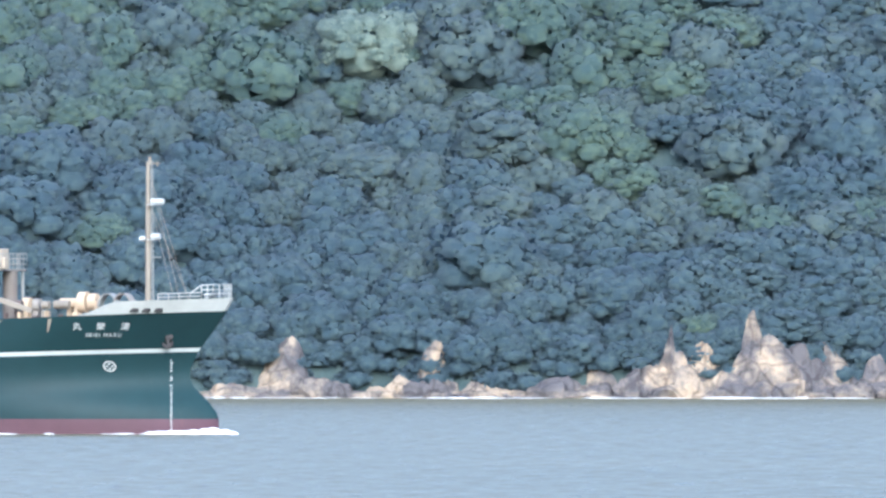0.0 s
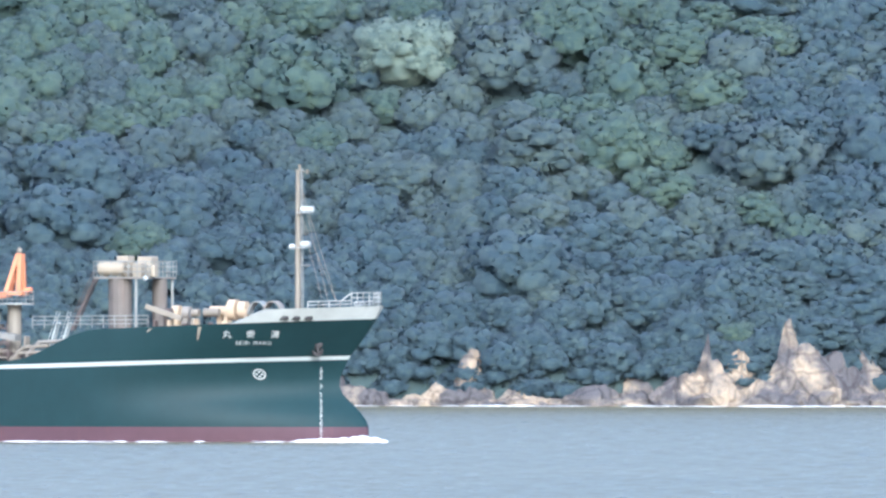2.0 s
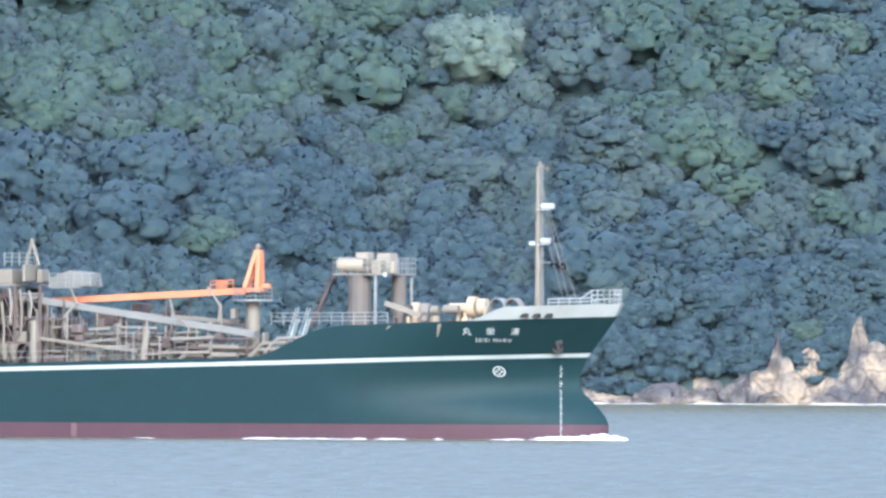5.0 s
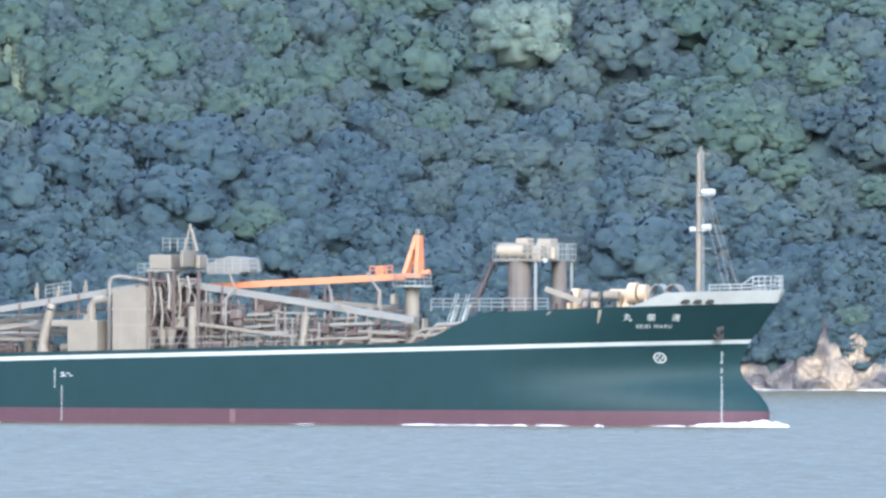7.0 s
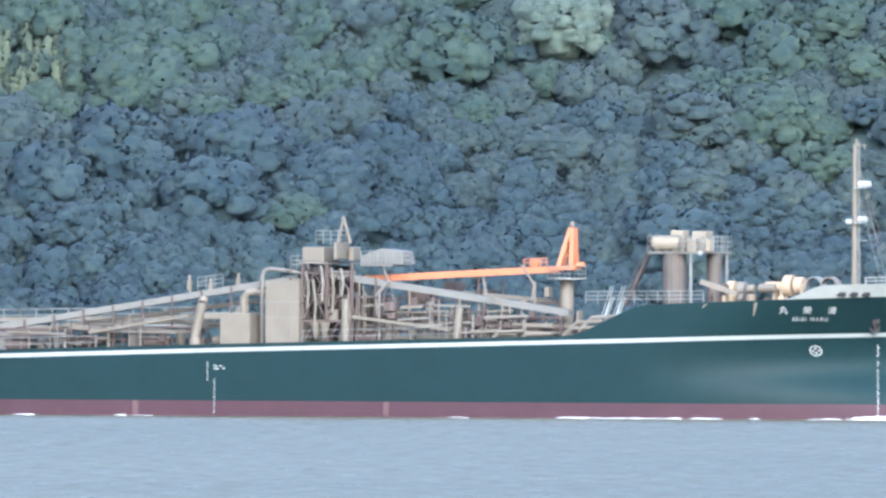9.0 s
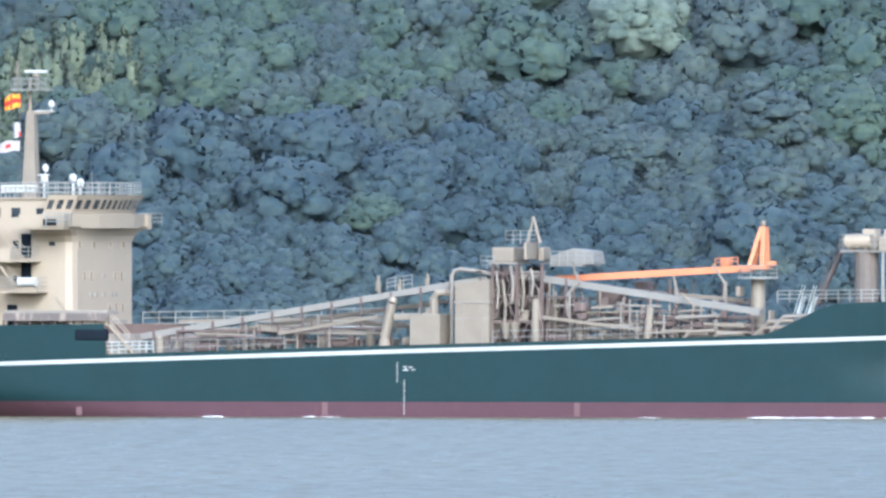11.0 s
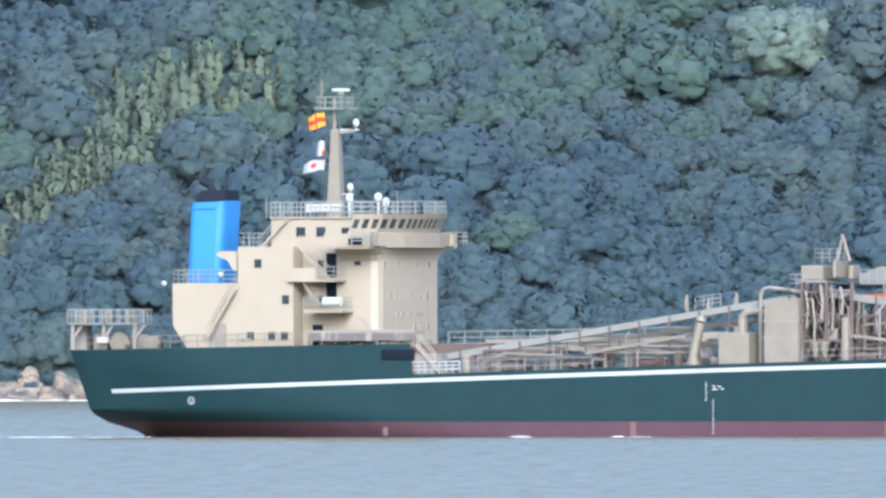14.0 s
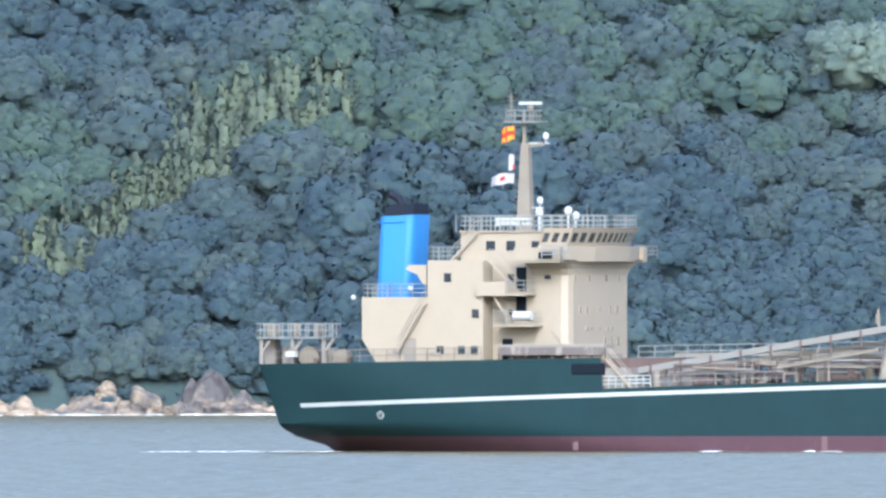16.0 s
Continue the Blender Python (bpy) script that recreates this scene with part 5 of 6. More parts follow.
    for u in (8.05, 8.75):
        bm = bmesh.new()
        rod(bm, pt(u, -7.6, 6.2), pt(u, -7.6, 7.5), 0.12, 0.48, 8)
        part("chute_cone", bm, PALE, tower, "pale steep chute cone")
    bm = bmesh.new()
    box(bm, pt(6.7, -7.6, 12.15), pt(11.6, -0.4, 12.3))
    box(bm, pt(11.6, -5.6, 12.0), pt(15.6, -1.6, 12.12))
    box(bm, pt(6.0, -7.0, 11.6), pt(7.1, -3.0, 11.72))
    part("platform", bm, GREY, tower, "grey top platform")
    bm = bmesh.new()
    box(bm, pt(6.9, -6.6, 12.3), pt(10.0, -3.0, 13.5), 0.12)
    box(bm, pt(9.4, -7.3, 12.5), pt(10.7, -4.5, 13.9), 0.1)
    box(bm, pt(10.6, -5.2, 12.4), pt(11.6, -3.6, 13.5), 0.1)
    part("machine_house", bm, PALE, tower, "weathered pale machinery house")
    bm = bmesh.new()
    prism(bm, [(fx(12.0, -4), 12.15), (fx(15.4, -4), 12.15), (fx(15.2, -4), 13.2), (fx(13.6, -4), 13.4), (fx(12.0, -4), 12.8)], -5.0, -2.6)
    part("drive_cover", bm, GALLERY, tower, "pale grey drive cover")
    for a in ([pt(6.0, -3, 11.72), pt(6.0, -7, 11.72), pt(7.1, -7, 11.72)], [pt(11.6, -5.6, 12.12), pt(15.6, -5.6, 12.12), pt(15.6, -1.6, 12.12), pt(11.6, -1.6, 12.12)],
              [pt(8.0, -6.4, 13.75), pt(10.4, -6.4, 13.75), pt(10.4, -3.6, 13.75), pt(8.0, -3.6, 13.75), pt(8.0, -6.4, 13.75)]):
        bm = bmesh.new()
        rails(bm, a, 1.05, 3, 0.7)
        part("railing", bm, RAIL, tower)
    bm = bmesh.new()
    rod(bm, pt(9.75, -4.5, 13.8), pt(10.2, -4.5, 15.75), 0.16, 0.1)
    rod(bm, pt(10.75, -4.5, 13.8), pt(10.25, -4.5, 15.75), 0.16, 0.1)
    blob(bm, pt(10.2, -4.5, 15.8), 0.18, 0.18, 0.2, 1)
    part("a_frame", bm, PALE, tower, "pale pointed lifting frame")
    # pipes, hangers and boxes that crowd the tower and the frames
    rc = random.Random(77)
    for k in range(64):
        u = rc.uniform(6.9, 11.3) if k < 36 else rc.uniform(11.5, 26)
        y = rc.uniform(-7.6, -2)
        z0 = rc.uniform(5.6, 9.9)
        bm = bmesh.new()
        if k % 3 == 0:
            pipe(bm, [pt(u, y, z0), pt(u + rc.uniform(-0.5, 0.5), y, z0 + rc.uniform(1.2, 2.6)), pt(u + rc.uniform(-1, 1), y, z0 + 2.8)], rc.uniform(0.07, 0.14), 6)
            part("bent_pipe", bm, rc.choice((PALE, GREY, BROWN)), ship, "bent pipe in the unloading plant")
        elif k % 3 == 1:
            rod(bm, pt(u, y, z0), pt(u + rc.uniform(-0.15, 0.15), y, min(12, z0 + rc.uniform(1.5, 3))), rc.uniform(0.06, 0.12), n=6)
            part("hanger", bm, rc.choice((PALE, BROWN, BROWN, GREY)), ship, "steel hanger")
        else:
            s = rc.uniform(0.25, 0.6)
            box(bm, pt(u - s, y, z0), pt(u + s, y + s, z0 + rc.uniform(0.4, 1.0)), 0.05)
            part("junction_box", bm, rc.choice((PALE, BROWN, GREY, BROWN)), ship, "weathered equipment box")
    for u, z0, z1, m in ((26.2, 5.9, 6.6, PALE), (24.0, 6.0, 6.8, PALE), (30.2, 6.9, 7.6, PALE), (31.4, 7.2, 8.0, GREY), (29.8, 6.4, 7.1, PALE)):
        bm = bmesh.new()
        pipe(bm, [pt(u - 2.4, -7.8, z0 - 0.3), pt(u - 1.4, -7.8, z1), pt(u + 0.6, -7.8, z1 + 0.1)], 0.16, 8)
        part("deck_pipe", bm, m, ship, "cream deck pipe")
    # pipe racks and rails along the deck
    rng = random.Random(21)
    for u0, u1 in ((-20, -6), (-12, 2), (11, 20), (16, 27)):
        for k in range(5):
            y = rng.uniform(-7.8, 2)
            z = rng.uniform(5.9, 7.8) + 0.02 * u0
            bm = bmesh.new()
            a, b = rng.uniform(u0, u0 + 3), rng.uniform(u1 - 4, u1)
            pipe(bm, [pt(a, y, z - 0.8), pt(a, y, z), pt((a + b) / 2, y, z + rng.uniform(-0.1, 0.3)), pt(b, y, z + 0.05), pt(b, y, z - 0.8)], rng.uniform(0.07, 0.16), 6)
            part("deck_pipe", bm, rng.choice((PALE, BROWN, GREY, PALE)), ship, "deck pipe on supports")
    for k in range(26):
        u = -19.5 + 1.86 * k
        if 3.5 < u < 7:
            continue
        bm = bmesh.new()
        y = rng.uniform(-7.8, -3)
        w, h = rng.uniform(0.4, 1.1), rng.uniform(0.5, 1.3)
        z = green_top(u) - 0.15
        if k % 3 == 0:
            rod(bm, pt(u, y, z), pt(u, y, z + h), 0.4, n=10)
            blob(bm, pt(u, y, z + h), 0.42, 0.42, 0.25, 2)
            part("vent_head", bm, PALE, ship, "cream mushroom vent")
        elif k % 3 == 1:
            box(bm, pt(u - w / 2, y, z), pt(u + w / 2, y + 1.2, z + h), 0.06)
            part("deck_box", bm, rng.choice((PALE, GREY, BROWN)), ship, "weathered deck machinery box")
        else:
            rod(bm, pt(u - w, y, z + 0.4), pt(u + w, y, z + 0.4), 0.35, n=10)
            part("winch_drum", bm, rng.choice((BROWN, PALE)), ship, "deck winch drum")
    # frames and trunks of steelwork between tower and crane
    bm = bmesh.new()
    for k in range(16):
        u = 11.6 + 1.05 * k
        for y in (-3.5, -0.5):
            rod(bm, pt(u, y, 5.6), pt(u, y, 9.6 + rng.uniform(-0.8, 0.9) - 0.06 * k), 0.07, n=4)
    for z in (6.9, 8.2, 9.5):
        for y in (-3.5, -0.5):
            beam(bm, pt(11.4, y, z), pt(27.5, y, z - 0.4), 0.1, 0.12)
    for k in range(8):
        u = 11.8 + 2.0 * k
        beam(bm, pt(u, -3.5, 6.0), pt(u + 1.8, -3.5, 9.0), 0.08, 0.08)
    part("steel_frame", bm, BROWN, ship, "rusty steel framework amidships")
    for u, y, z, w, h, d in ((16.5, -2.5, 9.0, 2.6, 1.3, 2.0), (19.0, -2.0, 9.6, 1.6, 1.2, 2), (21.6, -2.4, 9.4, 1.8, 0.8, 2), (13.2, -2.0, 8.4, 1.5, 1.1, 2)):
        bm = bmesh.new()
        box(bm, pt(u - w / 2, y, z), pt(u + w / 2, y + d, z + h), 0.1)
        part("drive_unit", bm, BROWN, ship, "dark rusty drive unit")
    rs = random.Random(90)
    for k in range(150):
        fore_part = k % 3
        u = rs.uniform(11.2, 27.6) if fore_part else rs.uniform(-19.5, 3.2)
        low = green_top(u) - 0.1
        high = 10.9 - 0.155 * (u - 9.8) if u > 9 else 6.2 + 4.4 * (u + 20) / 26.8
        y = rs.uniform(-7.4, -5.9)
        bm = bmesh.new()
        kind = k % 5
        if kind < 2:
            rod(bm, pt(u, y, low), pt(u, y, low + (high - low) * rs.uniform(0.55, 1.0)), rs.uniform(0.05, 0.09), n=5)
            part("upright", bm, rs.choice((BROWN, BROWN, PALE, GREY)), ship, "thin steel upright")
        elif kind < 4:
            z = low + (high - low) * rs.uniform(0.2, 0.85)
            w = rs.uniform(0.8, 2.4)
            beam(bm, pt(u - w, y, z), pt(u + w, y, z + rs.uniform(-0.25, 0.25)), 0.12, rs.uniform(0.08, 0.2))
            part("cross_bar", bm, rs.choice((BROWN, PALE, GREY)), ship, "weathered steel cross bar")
        else:
            z = low + (high - low) * rs.uniform(0.05, 0.6)
            w = rs.uniform(0.2, 0.5)
            box(bm, pt(u - w, y, z), pt(u + w, y + 0.6, z + rs.uniform(0.3, 0.8)), 0.05)
            part("junction_box", bm, rs.choice((BROWN, BROWN, PALE)), ship, "weathered equipment box")
    for a, z in (((-21.5, -9.5), 0), ((7.0, 20.0), 0)):
        bm = bmesh.new()
        n = 8
        ps = [pt(a[0] + (a[1] - a[0]) * k / n, -8.6, green_top(fx(a[0] + (a[1] - a[0]) * k / n)) - 0.1) for k in range(n + 1)]
        rails(bm, ps, 1.0, 2, 1.6, 0.03)
        part("railing", bm, RAIL, ship, "thin deck rail")
    bm = bmesh.new()
    ps = [pt(-21.0 + 2.6 * k, 6.5, 6.9 + 0.045 * k) for k in range(10)]
    rails(bm, ps, 1.4, 3, 1.3, 0.045)
    beam(bm, ps[0], ps[-1], 1.0, 0.15)
    part("catwalk", bm, RAIL, ship, "pale railed catwalk")
    bm = bmesh.new()
    box(bm, pt(-21.9, -8.6, 4.9), pt(-20.6, 6, 6.6), 0.05)
    part("deck_store", bm, GREY, ship, "grey deck store at the break of the poop")
    bm = bmesh.new()
    rails(bm, [pt(-24.4, -8.8, 5.0), pt(-20.0, -8.8, 5.1)], 0.9, 3, 0.6, 0.05)
    part("railing", bm, STRIPE, ship, "white rail at the gangway")


def build_crane(ship):
    Y = -3.5
    bm = bmesh.new()
    c = pt(28.0, Y, 0)
    rod(bm, (c[0], Y, 5.4), (c[0], Y, 11.1), 0.58, 0.56, 14)
    crane = part("deck_crane", bm, PALE, ship, "pale crane column with orange jib")
    bm = bmesh.new()
    rod(bm, (c[0], Y, 11.0), (c[0], Y, 11.15), 1.6, n=16)
    ring = [(c[0] + 1.55 * math.cos(k * math.tau / 12), Y + 1.55 * math.sin(k * math.tau / 12), 11.15) for k in range(13)]
    rails(bm, ring, 0.9, 3, 2, 0.035)
    part("platform", bm, RAIL, crane, "round railed crane platform")
    bm = bmesh.new()
    top = Vector((fx(28.4, Y), Y, 15.1))
    for sy in (-0.55, 0.55):
        beam(bm, (fx(27.45, Y), Y + sy, 11.9), top + Vector((-0.1, sy * 0.3, 0)), 0.26, 0.3)
        beam(bm, (fx(28.55, Y), Y + sy, 11.7), top + Vector((0.16, sy * 0.3, 0)), 0.34, 0.4)
    for z in (12.9, 13.9):
        beam(bm, (fx(28.1, Y), Y - 0.45, z), (fx(28.1, Y), Y + 0.45, z), 0.16, 0.16)
    box(bm, (fx(27.4, Y), Y - 0.7, 11.75), (fx(28.9, Y), Y + 0.7, 12.1), 0.06)
    rod(bm, (fx(28.8, Y), Y, 12.15), (fx(29.4, Y), Y, 12.2), 0.22, n=10)
    part("crane_head", bm, ORANGE, crane, "orange crane head frame")
    bm = bmesh.new()
    blob(bm, (top.x, Y, 15.35), 0.22, 0.22, 0.3, 2)
    part("beacon", bm, PALE, crane, "pale cap on the crane head")
    bm = bmesh.new()
    a, b = Vector(pt(27.6, Y, 11.85)), Vector(pt(11.8, Y, 10.95))
    for sy in (-0.45, 0.45):
        o = Vector((0, sy, 0))
        beam(bm, a + o, b + o * 0.5, 0.28, 0.5)
    for k in range(14):
        p = a.lerp(b, k / 13)
        beam(bm, p + Vector((0, -0.45, 0)), p + Vector((0, 0.45, 0)), 0.12, 0.2)
    part("jib", bm, ORANGE, crane, "long orange jib lying almost level")
    bm = bmesh.new()
    rails(bm, [pt(24.6, Y - 0.6, 12.0), pt(26.4, Y - 0.6, 12.1)], 0.6, 2, 0.5)
    box(bm, pt(25.1, Y - 0.3, 12.0), pt(25.9, Y + 0.3, 12.6), 0.05)
    part("hook_block", bm, ORANGE, crane)
    bm = bmesh.new()
    p0, p1 = pt(28.75, -7.4, 5.9), pt(29.3, -6.4, 8.5)
    box(bm, p0, p1, 0.06)
    part("chute_box", bm, PALE, ship, "cream chute box")
    bm = bmesh.new()
    box(bm, pt(26.2, Y - 0.9, 9.6), pt(26.9, Y, 10.4), 0.05)
    part("junction_box", bm, PALE, crane)


def build_fore(ship):
    """Forecastle: winch platform on columns, windlass, foremast, rails."""
    DK = 8.75
    bm = bmesh.new()
    Y0, Y1 = -5.5, 1.0
    box(bm, pt(34.4, Y0, 13.1), (pt(38.6, Y0, 0)[0], Y1, 13.25), 0.03)
    plat = part("winch_platform", bm, GREY, ship, "raised railed winch platform on the forecastle")
    x0, x1 = fx(34.4, Y0), fx(38.6, Y0)
    bm = bmesh.new()
    rails(bm, [(x0, Y0, 13.25), (x1, Y0, 13.25), (x1, Y1, 13.25), (x0, Y1, 13.25), (x0, Y0, 13.25)], 1.25, 3, 0.7, 0.04)
    part("railing", bm, RAIL, plat)
    for xo, y, r in ((1.0, -4.5, 0.95), (3.2, -1.5, 0.6)):
        bm = bmesh.new()
        rod(bm, (x0 + xo + 0.9, y, DK - 0.3), (x0 + xo + 0.9, y, 13.1), r, n=14)
        for z in (10.0, 11.6):
            rod(bm, (x0 + xo + 0.9, y, z), (x0 + xo + 0.9, y, z + 0.1), r + 0.05, n=14)
        part("column", bm, WEATHERED, plat, "weathered grey column")
    for x, y in ((x0 + 3.6, Y0 + 0.2), (x1 - 0.2, Y1 - 0.4), (x0 + 0.3, Y1 - 0.4)):
        bm = bmesh.new()
        rod(bm, (x, y, DK - 0.3), (x, y, 13.1), 0.12)
        part("post", bm, RAIL, plat)
    bm = bmesh.new()
    rod(bm, pt(35.0, -5.0, 13.95), pt(36.9, -5.0, 13.95), 0.62, n=18)
    for u in (35.0, 36.9):
        rod(bm, pt(u - 0.08, -5.0, 13.95), pt(u + 0.08, -5.0, 13.95), 0.55, n=18)
    for u in (35.4, 36.5):
        box(bm, pt(u - 0.1, -5.3, 13.2), pt(u + 0.1, -4.7, 13.9))
    part("winch_drum", bm, CREAM, plat, "pale round winch casing")
    for u0, u1, y0, y1, z0, z1 in ((36.2, 37.7, -3.6, -2.2, 13.25, 14.95), (37.5, 38.7, -4.9, -3.6, 13.25, 14.35), (37.9, 39.6, -3.0, -1.4, 13.25, 14.9), (39.0, 39.6, -4.6, -3.8, 13.25, 14.2)):
        bm = bmesh.new()
        box(bm, pt(u0, y0, z0), pt(u1, y1, z1), 0.08)
        part("control_box", bm, CREAM, plat, "cream machinery cabinet")
    bm = bmesh.new()
    blob(bm, (x1, Y0 - 0.1, 13.15), 0.2, 0.2, 0.2, 2)
    part("deck_light", bm, WHITE, plat)
    bm = bmesh.new()
    ladder(bm, pt(32.7, -2.5, DK + 0.2), pt(34.6, -2.5, 13.1), 0.6)
    part("stair", bm, BROWN, plat, "rusty stair to the winch platform")
    # forecastle break rails and stairs
    bm = bmesh.new()
    rails(bm, [pt(29.5, -7.6, 9.1), pt(34.3, -7.9, 9.15), pt(38.8, -7.9, 9.2)], 0.95, 3, 1.0, 0.04)
    part("railing", bm, RAIL, ship, "forecastle rail")
    for u in (31.3, 32.2):
        bm = bmesh.new()
        ladder(bm, pt(u - 0.4, -7.0, 7.3), pt(u + 0.3, -7.0, 9.6), 0.6)
        part("stair", bm, STRIPE, ship, "white forecastle ladder")
    # windlass and mooring winches
    rng = random.Random(3)
    bm = bmesh.new()
    for u, y, r in ((45.6, -2.6, 0.85), (46.4, -2.6, 0.7)):
        rod(bm, pt(u - 0.25, y, 10.6), pt(u + 0.35, y, 10.6), r, n=18)
    rod(bm, pt(43.8, -2.6, 10.5), pt(45.3, -2.6, 10.5), 0.42, n=12)
    for u in (44.6, 45.2, 46.8):
        box(bm, pt(u - 0.12, -3.2, 8.7), pt(u + 0.12, -2.0, 10.7), 0.03)
    part("windlass", bm, TAN, ship, "tan painted anchor windlass")
    bm = bmesh.new()
    rod(bm, pt(43.3, -3.8, 10.4), pt(44.5, -3.8, 10.4), 0.36, n=12)
    part("winch_drum", bm, PALE, ship, "pale mooring drum")
    for u, y, r, mat in ((41.1, -3.6, 0.62, TAN), (41.9, -3.2, 0.55, GREY), (42.6, -4.0, 0.35, PALE), (40.4, -5, 0.4, BROWN)):
        bm = bmesh.new()
        rod(bm, pt(u - 0.25, y, 10.35), pt(u + 0.3, y, 10.35), r, n=14)
        box(bm, pt(u - 0.4, y - 0.5, 8.6), pt(u + 0.4, y + 0.5, 9.9), 0.04)
        part("mooring_winch", bm, mat, ship, "weathered mooring winch")
    bm = bmesh.new()
    beam(bm, pt(38.6, -6.5, 10.9), pt(41.5, -6.0, 9.9), 0.5, 0.4)
    part("chute", bm, PALE, ship, "pale sloping chute on the forecastle")
    for k in range(7):
        bm = bmesh.new()
        u = 39.2 + 1.1 * k
        box(bm, pt(u, -6.4, 8.5), pt(u + rng.uniform(0.3, 0.8), -5.6, 9.5 + 0.5 * rng.random()), 0.04)
        part("rope_bin", bm, TAN if k % 2 else BROWN, ship, "weathered rope bin")
    for u in (47.7, 48.9):
        bm = bmesh.new()
        n = 9
        ring = [Vector(pt(u, -3.5, 10.25)) + Vector((0.8 * math.cos(math.pi * k / n) * 0.95, 0, 1.05 * math.sin(math.pi * k / n))) for k in range(n + 1)]
        for a, b in zip(ring, ring[1:]):
            beam(bm, a, b, 1.1, 0.1)
        part("chain_guard", bm, RAIL if u < 48 else GREY, ship, "arched chain guard")
    # foremast
    mx = fx(50.8, 0)
    bm = bmesh.new()
    rod(bm, (mx, 0, 8.8), (mx, 0, 16.0), 0.25, 0.22, 12)
    rod(bm, (mx, 0, 16.0), (mx, 0, 21.9), 0.22, 0.17, 12)
    mast = part("foremast", bm, PALE, ship, "pale grey tubular foremast", smooth=False)
    bm = bmesh.new()
    for s in (-0.16, 0.16):
        rod(bm, (mx + 0.42, s, 9.6), (mx + 0.34, s, 22.0), 0.035, n=4)
    for k in range(44):
        z = 9.8 + 0.28 * k
        rod(bm, (mx + 0.4, -0.16, z), (mx + 0.4, 0.16, z), 0.02, n=4)
    part("ladder", bm, RAIL, mast)
    bm = bmesh.new()
    rod(bm, (mx + 0.15, 0, 21.8), (mx + 0.15, 0, 22.3), 0.12)
    rod(bm, (mx - 0.2, 0, 21.75), (mx + 1.0, 0, 21.75), 0.05)
    rod(bm, (mx + 0.8, 0, 21.5), (mx + 0.8, 0, 21.9), 0.06)
    part("masthead_gear", bm, PALE, mast)
    for z, w in ((18.5, 1.0), (15.7, 0.7)):
        bm = bmesh.new()
        box(bm, (mx + 0.1, -0.5, z - 0.12), (mx + 0.1 + w, 0.5, z - 0.06))
        rod(bm, (mx + 0.3, 0, z + 0.2), (mx + 0.35 + w, 0, z + 0.2), 0.24, n=10)
        if z < 17:
            rod(bm, (mx - 0.7, 0, z), (mx - 0.2, 0, z), 0.2, n=8)
        part("navigation_light", bm, WHITE, mast, "white masthead light on its bracket")
    bm = bmesh.new()
    rod(bm, (mx + 0.2, 0, 14.2), (mx + 1.1, 0, 14.2), 0.05)
    part("bracket", bm, RAIL, mast)
    bm = bmesh.new()
    for dy in (-1.6, 1.6):
        rod(bm, (mx + 0.2, 0, 18.4), (mx + 3.0, dy, 10.6), 0.02, n=4)
        rod(bm, (mx + 0.1, 0, 21.0), (mx + 3.2, dy * 0.6, 10.6), 0.02, n=4)
    part("forestay", bm, GREY, mast, "thin wire stays")
    # bow rails
    bm = bmesh.new()
    port, star = [], []
    for xb in np.linspace(54.2, 58.3, 7):
        z = green_top(xb) + 0.98
        h = max(0.05, half_breadth(hull_x(xb, 10.5), 10.5) - 0.15)
        star.append((hull_x(xb, 10.6), -h, z))
        port.append((hull_x(xb, 10.6), h, z))
    rails(bm, star[:5], 0.55, 2, 1.2, 0.045)
    rails(bm, port[:5], 0.55, 2, 1.2, 0.045)
    rails(bm, star[4:] + port[4:][::-1], 1.15, 3, 0.5, 0.045)
    rod(bm, Vector(star[3]) + Vector((0, 0, 0.5)), Vector(star[4]) + Vector((0, 0, 1.15)), 0.045, n=4)
    part("railing", bm, BULWARK, ship, "white bow rail, raised at the stem")


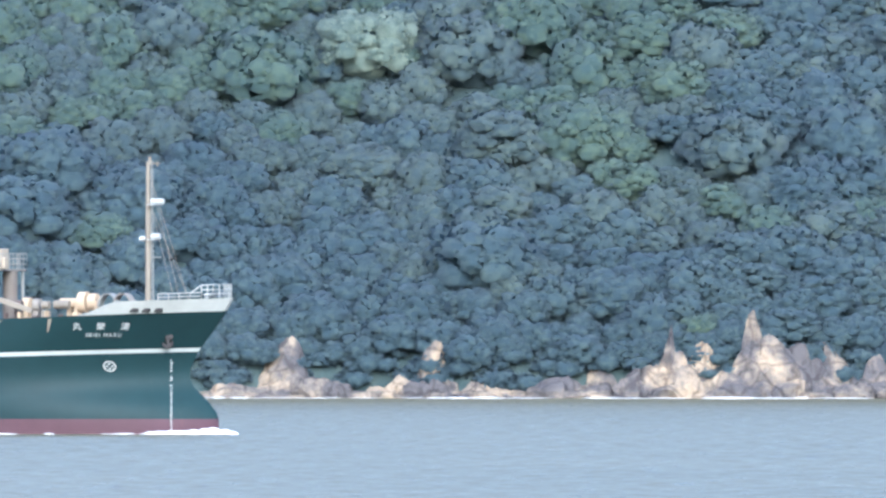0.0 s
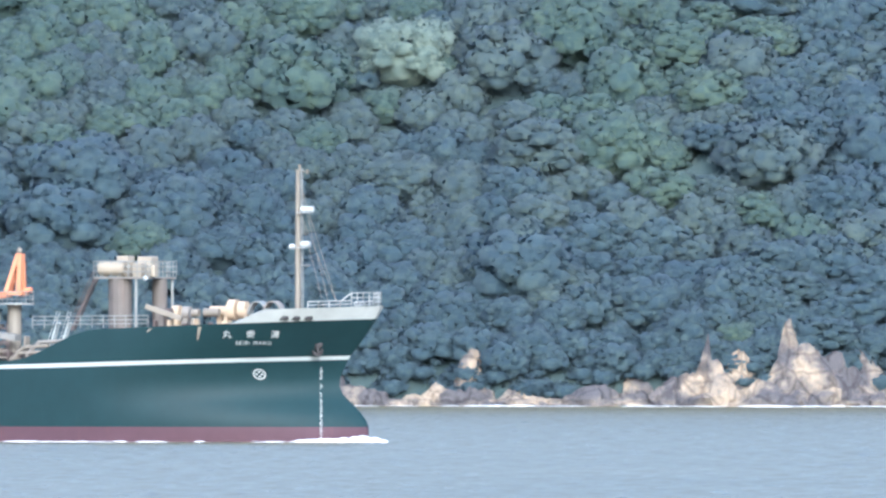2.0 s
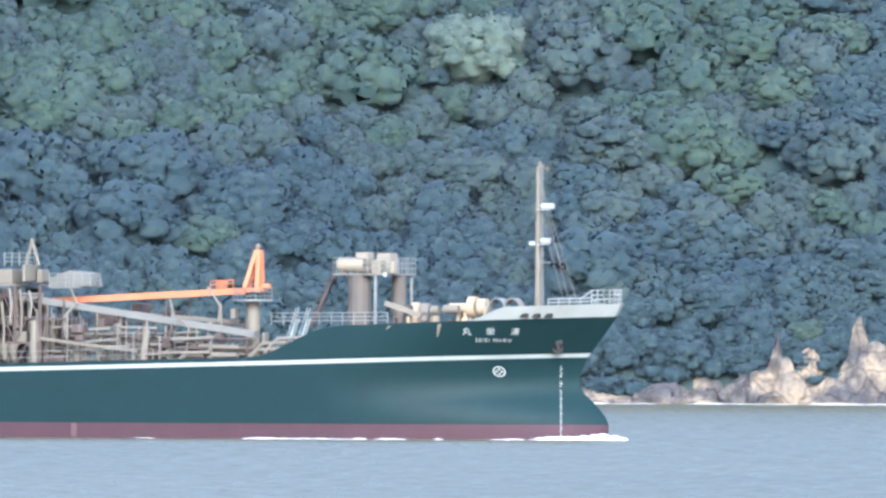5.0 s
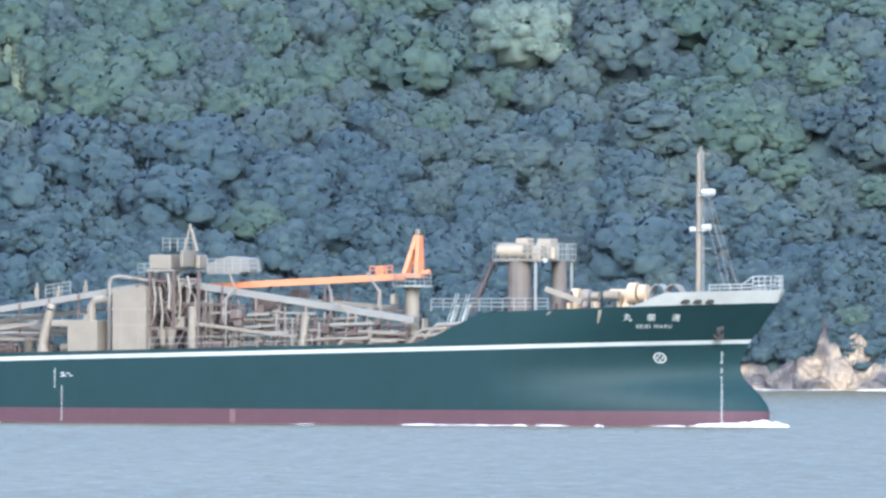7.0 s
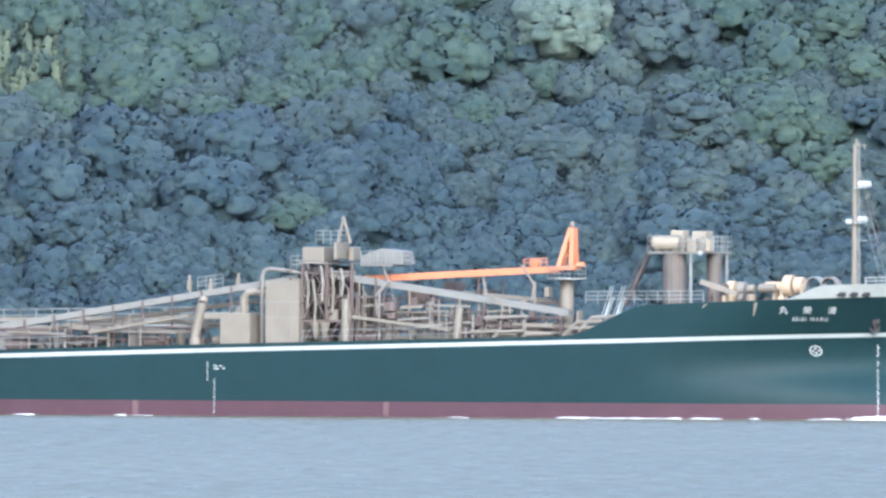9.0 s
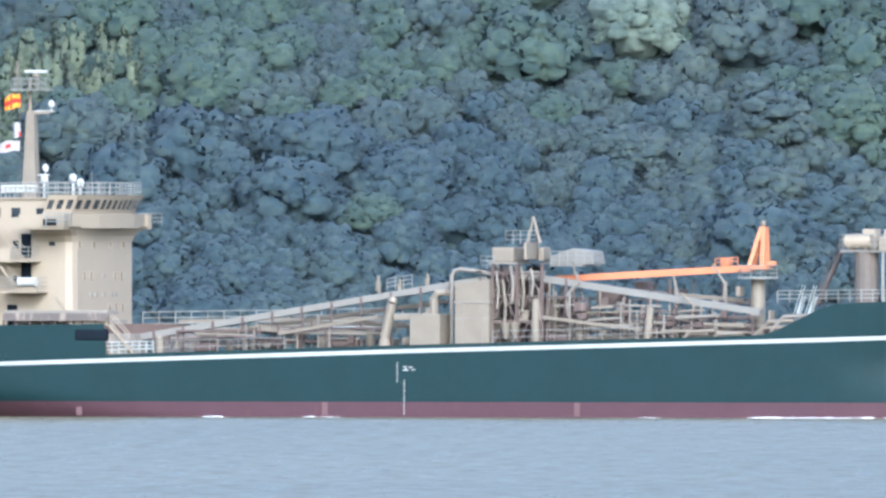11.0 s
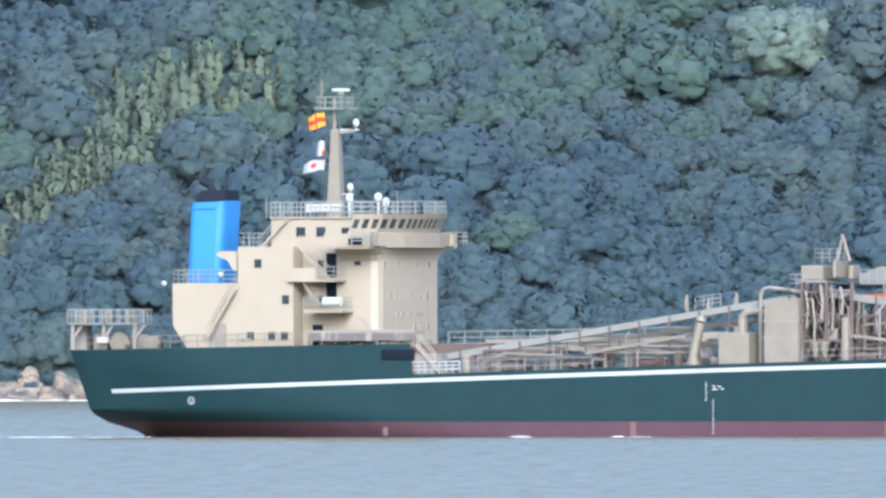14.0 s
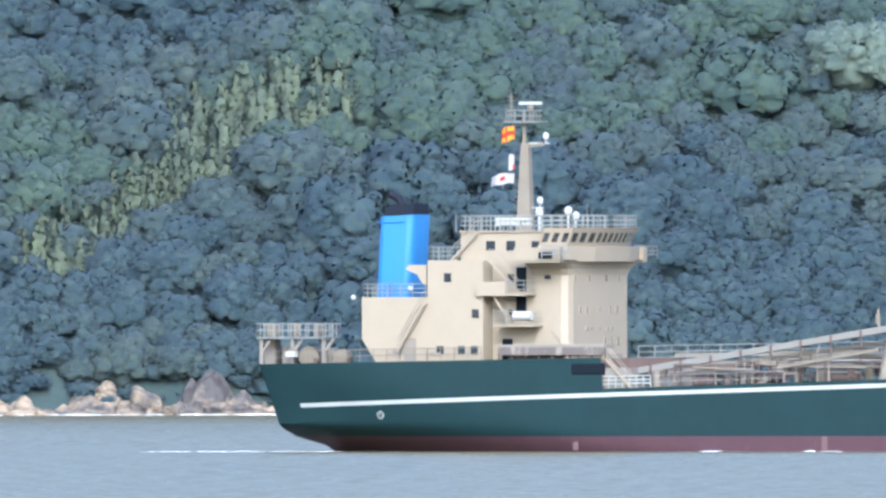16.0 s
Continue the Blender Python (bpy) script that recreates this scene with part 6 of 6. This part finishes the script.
def build_stern(ship):
    """Mooring deck behind the house."""
    Y = -6.6
    bm = bmesh.new()
    x0, x1 = fx(-51.2, Y), fx(-45.7, Y)
    box(bm, (x0, Y, 8.95), (x1, Y + 3.0, 9.07), 0.02)
    plat = part("mooring_platform", bm, RAIL, ship, "pale railed platform over the mooring deck")
    bm = bmesh.new()
    rails(bm, [(x0, Y, 9.07), (x1, Y, 9.07), (x1, Y + 3, 9.07), (x0, Y + 3, 9.07), (x0, Y, 9.07)], 1.05, 2, 0.75, 0.05)
    part("railing", bm, RAIL, plat)
    for u0, u1, z1 in ((-50.9, -49.3, 8.9), (-49.2, -47.9, 8.4)):
        bm = bmesh.new()
        box(bm, pt(u0, Y + 1.6, 6.5), pt(u1, Y + 2.8, z1), 0.06)
        part("winch_housing", bm, GREY, ship, "weathered grey winch housing under the platform")
    for u, w in ((-49.9, 1.1), (-46.3, 0.7), (-48.0, 0.7)):
        bm = bmesh.new()
        box(bm, pt(u - w / 2, Y + 1, 9.07), pt(u + w / 2, Y + 2, 10.1), 0.12)
        part("control_box", bm, PALE, plat)
    for x in (x0 + 0.3, (x0 + x1) / 2, x1 - 0.3):
        bm = bmesh.new()
        beam(bm, (x, Y + 0.4, 6.6), (x, Y + 0.4, 8.95), 0.3, 0.3)
        beam(bm, (x, Y + 0.4, 7.8), (x + 0.8, Y + 0.4, 8.9), 0.2, 0.2)
        part("post", bm, GREY, plat)
    for u, y, r, mat in ((-46.9, -5, 0.85, PALE), (-45.3, -4, 0.7, GREY), (-44.3, -5, 0.6, PALE), (-49.6, -3, 0.6, BROWN), (-48.2, -3.4, 0.7, BROWN)):
        bm = bmesh.new()
        c = Vector(pt(u, y, 7.5))
        rod(bm, c + Vector((0, -0.5, 0)), c + Vector((0, 0.6, 0)), r, n=18)
        rod(bm, c + Vector((0, -0.62, 0)), c + Vector((0, -0.5, 0)), r * 0.45, n=12)
        box(bm, c + Vector((-0.5, -0.3, -1.0)), c + Vector((0.5, 0.3, -0.3)), 0.04)
        part("mooring_winch", bm, mat, ship, "weathered mooring winch drum")
    bm = bmesh.new()
    box(bm, pt(-48.9, -6.9, 7.5), pt(-47.9, -6.6, 8.0), 0.03)
    part("sign_plate", bm, WHITE, ship, "blank white plate on the stern rail")
    bm = bmesh.new()
    pts_ = [(hull_x(xb, 7), -half_breadth(hull_x(xb, 7), 6.9) + 0.1, green_top(xb)) for xb in np.linspace(-54.5, -36, 9)]
    rails(bm, pts_, 1.0, 2, 1.5, 0.03)
    part("railing", bm, PALE, ship, "stern rail")
    bm = bmesh.new()
    prism(bm, [(-50.6, 1.2), (-49.4, 1.2), (-49.2, -1.5), (-50.8, -1.5), (-50.4, 0.4)], -0.25, 0.25)
    part("rudder", bm, RED, ship, "rudder head under the counter")
    bm = bmesh.new()
    for k in range(4):
        rod(bm, pt(-46.5 + 2.6 * k, -8.0, 6.6), pt(-46.5 + 2.6 * k, -8.0, 7.4), 0.16)
    part("bollard", bm, BROWN, ship, "rusty bollards")


ship = tagged(new("cargo_ship"), "dark green self-unloading bulk carrier with cream deckhouse and blue funnel", "cargo ship")
hull = build_hull(ship)
build_markings(hull)
xt_, Z4_ = build_house(ship)
build_funnel(ship)
scan_at, mast_x = build_main_mast(ship, xt_, Z4_)
flags = build_flags(ship, mast_x)
build_deck_gear(ship)
build_crane(ship)
build_fore(ship)
build_stern(ship)


# ---- foam that goes with the ship ----
def build_bow_wave():
    rng = random.Random(14)
    bm = bmesh.new()
    for k in range(46):
        f = k / 45
        x = 58.6 - 5.5 * f ** 1.3
        y = -half_breadth(min(x, 57.2), 0.3) - 0.25 - 0.5 * f
        blob(bm, (x + rng.uniform(-0.3, 0.3), y + rng.uniform(-0.4, 0.3), 0.02), rng.uniform(0.5, 0.9), 0.5, rng.uniform(0.25, 0.75) * (1 - 0.75 * f) * (0.35 if x > 58 else 1), 2)
    for k in range(70):
        x = rng.uniform(14, 54) if k < 52 else rng.uniform(-40, 14)
        if noise.noise((x * 0.22, 3, 0)) < (-0.12 if x > 30 else 0.3):
            continue
        blob(bm, (x, -half_breadth(x, 0.1) - 0.25, 0.0), rng.uniform(0.4, 1.2), 0.25, rng.uniform(0.03, 0.1), 2)
    ob = part("bow_wave", bm, FOAM, smooth=True)
    tagged(ob, "white foam of the bow wave along the hull", "bow wave", kind="stuff")
    return ob


def build_wake():
    rng = random.Random(15)
    bm = bmesh.new()
    for k in range(34):
        f = rng.random()
        x = -51 - 14 * f ** 1.5
        blob(bm, (x, rng.uniform(-5, -3) - 4 * f + rng.choice((0, 5)) * f, 0.0), rng.uniform(0.4, 1.3), 0.5, rng.uniform(0.015, 0.05), 1)
    ob = part("wake", bm, FOAM, smooth=True)
    tagged(ob, "thin white wake behind the stern", "wake", kind="stuff")
    return ob


bow_wave = build_bow_wave()
wake = build_wake()


def motions():
    """The ship steams ahead on a straight course; its scanner turns, its flags stir, its foam goes with it."""
    course = [(0, -58.79, 14.56), (2, -49.71, 10.92), (4, -40.62, 7.28), (6, -31.55, 3.64), (8, -22.5, -0.0), (10, -13.49, -3.64), (12, -4.52, -7.28), (14, 4.41, -10.92), (16, 13.31, -14.56)]
    rows = [(t, pose(x, y, 0.0, 0, 0, -YAW)) for t, x, y in course]
    walk(ship, rows)
    walk(bow_wave, rows)
    walk(wake, rows)
    walk(radar, [(0.5 * k, pose(*scan_at, 0, 0, 35 + 72 * k)) for k in range(33)])
    for j, (fl, at) in enumerate(flags):
        walk(fl, [(0.5 * k, pose(*at, 6 * math.sin(1.9 * k + j), 5 * math.sin(1.3 * k + 2 * j), 14 * math.sin(2.3 * k + j))) for k in range(33)])


radar = [o for o in ship.children if o.name.startswith("radar_scanner")][0]
motions()
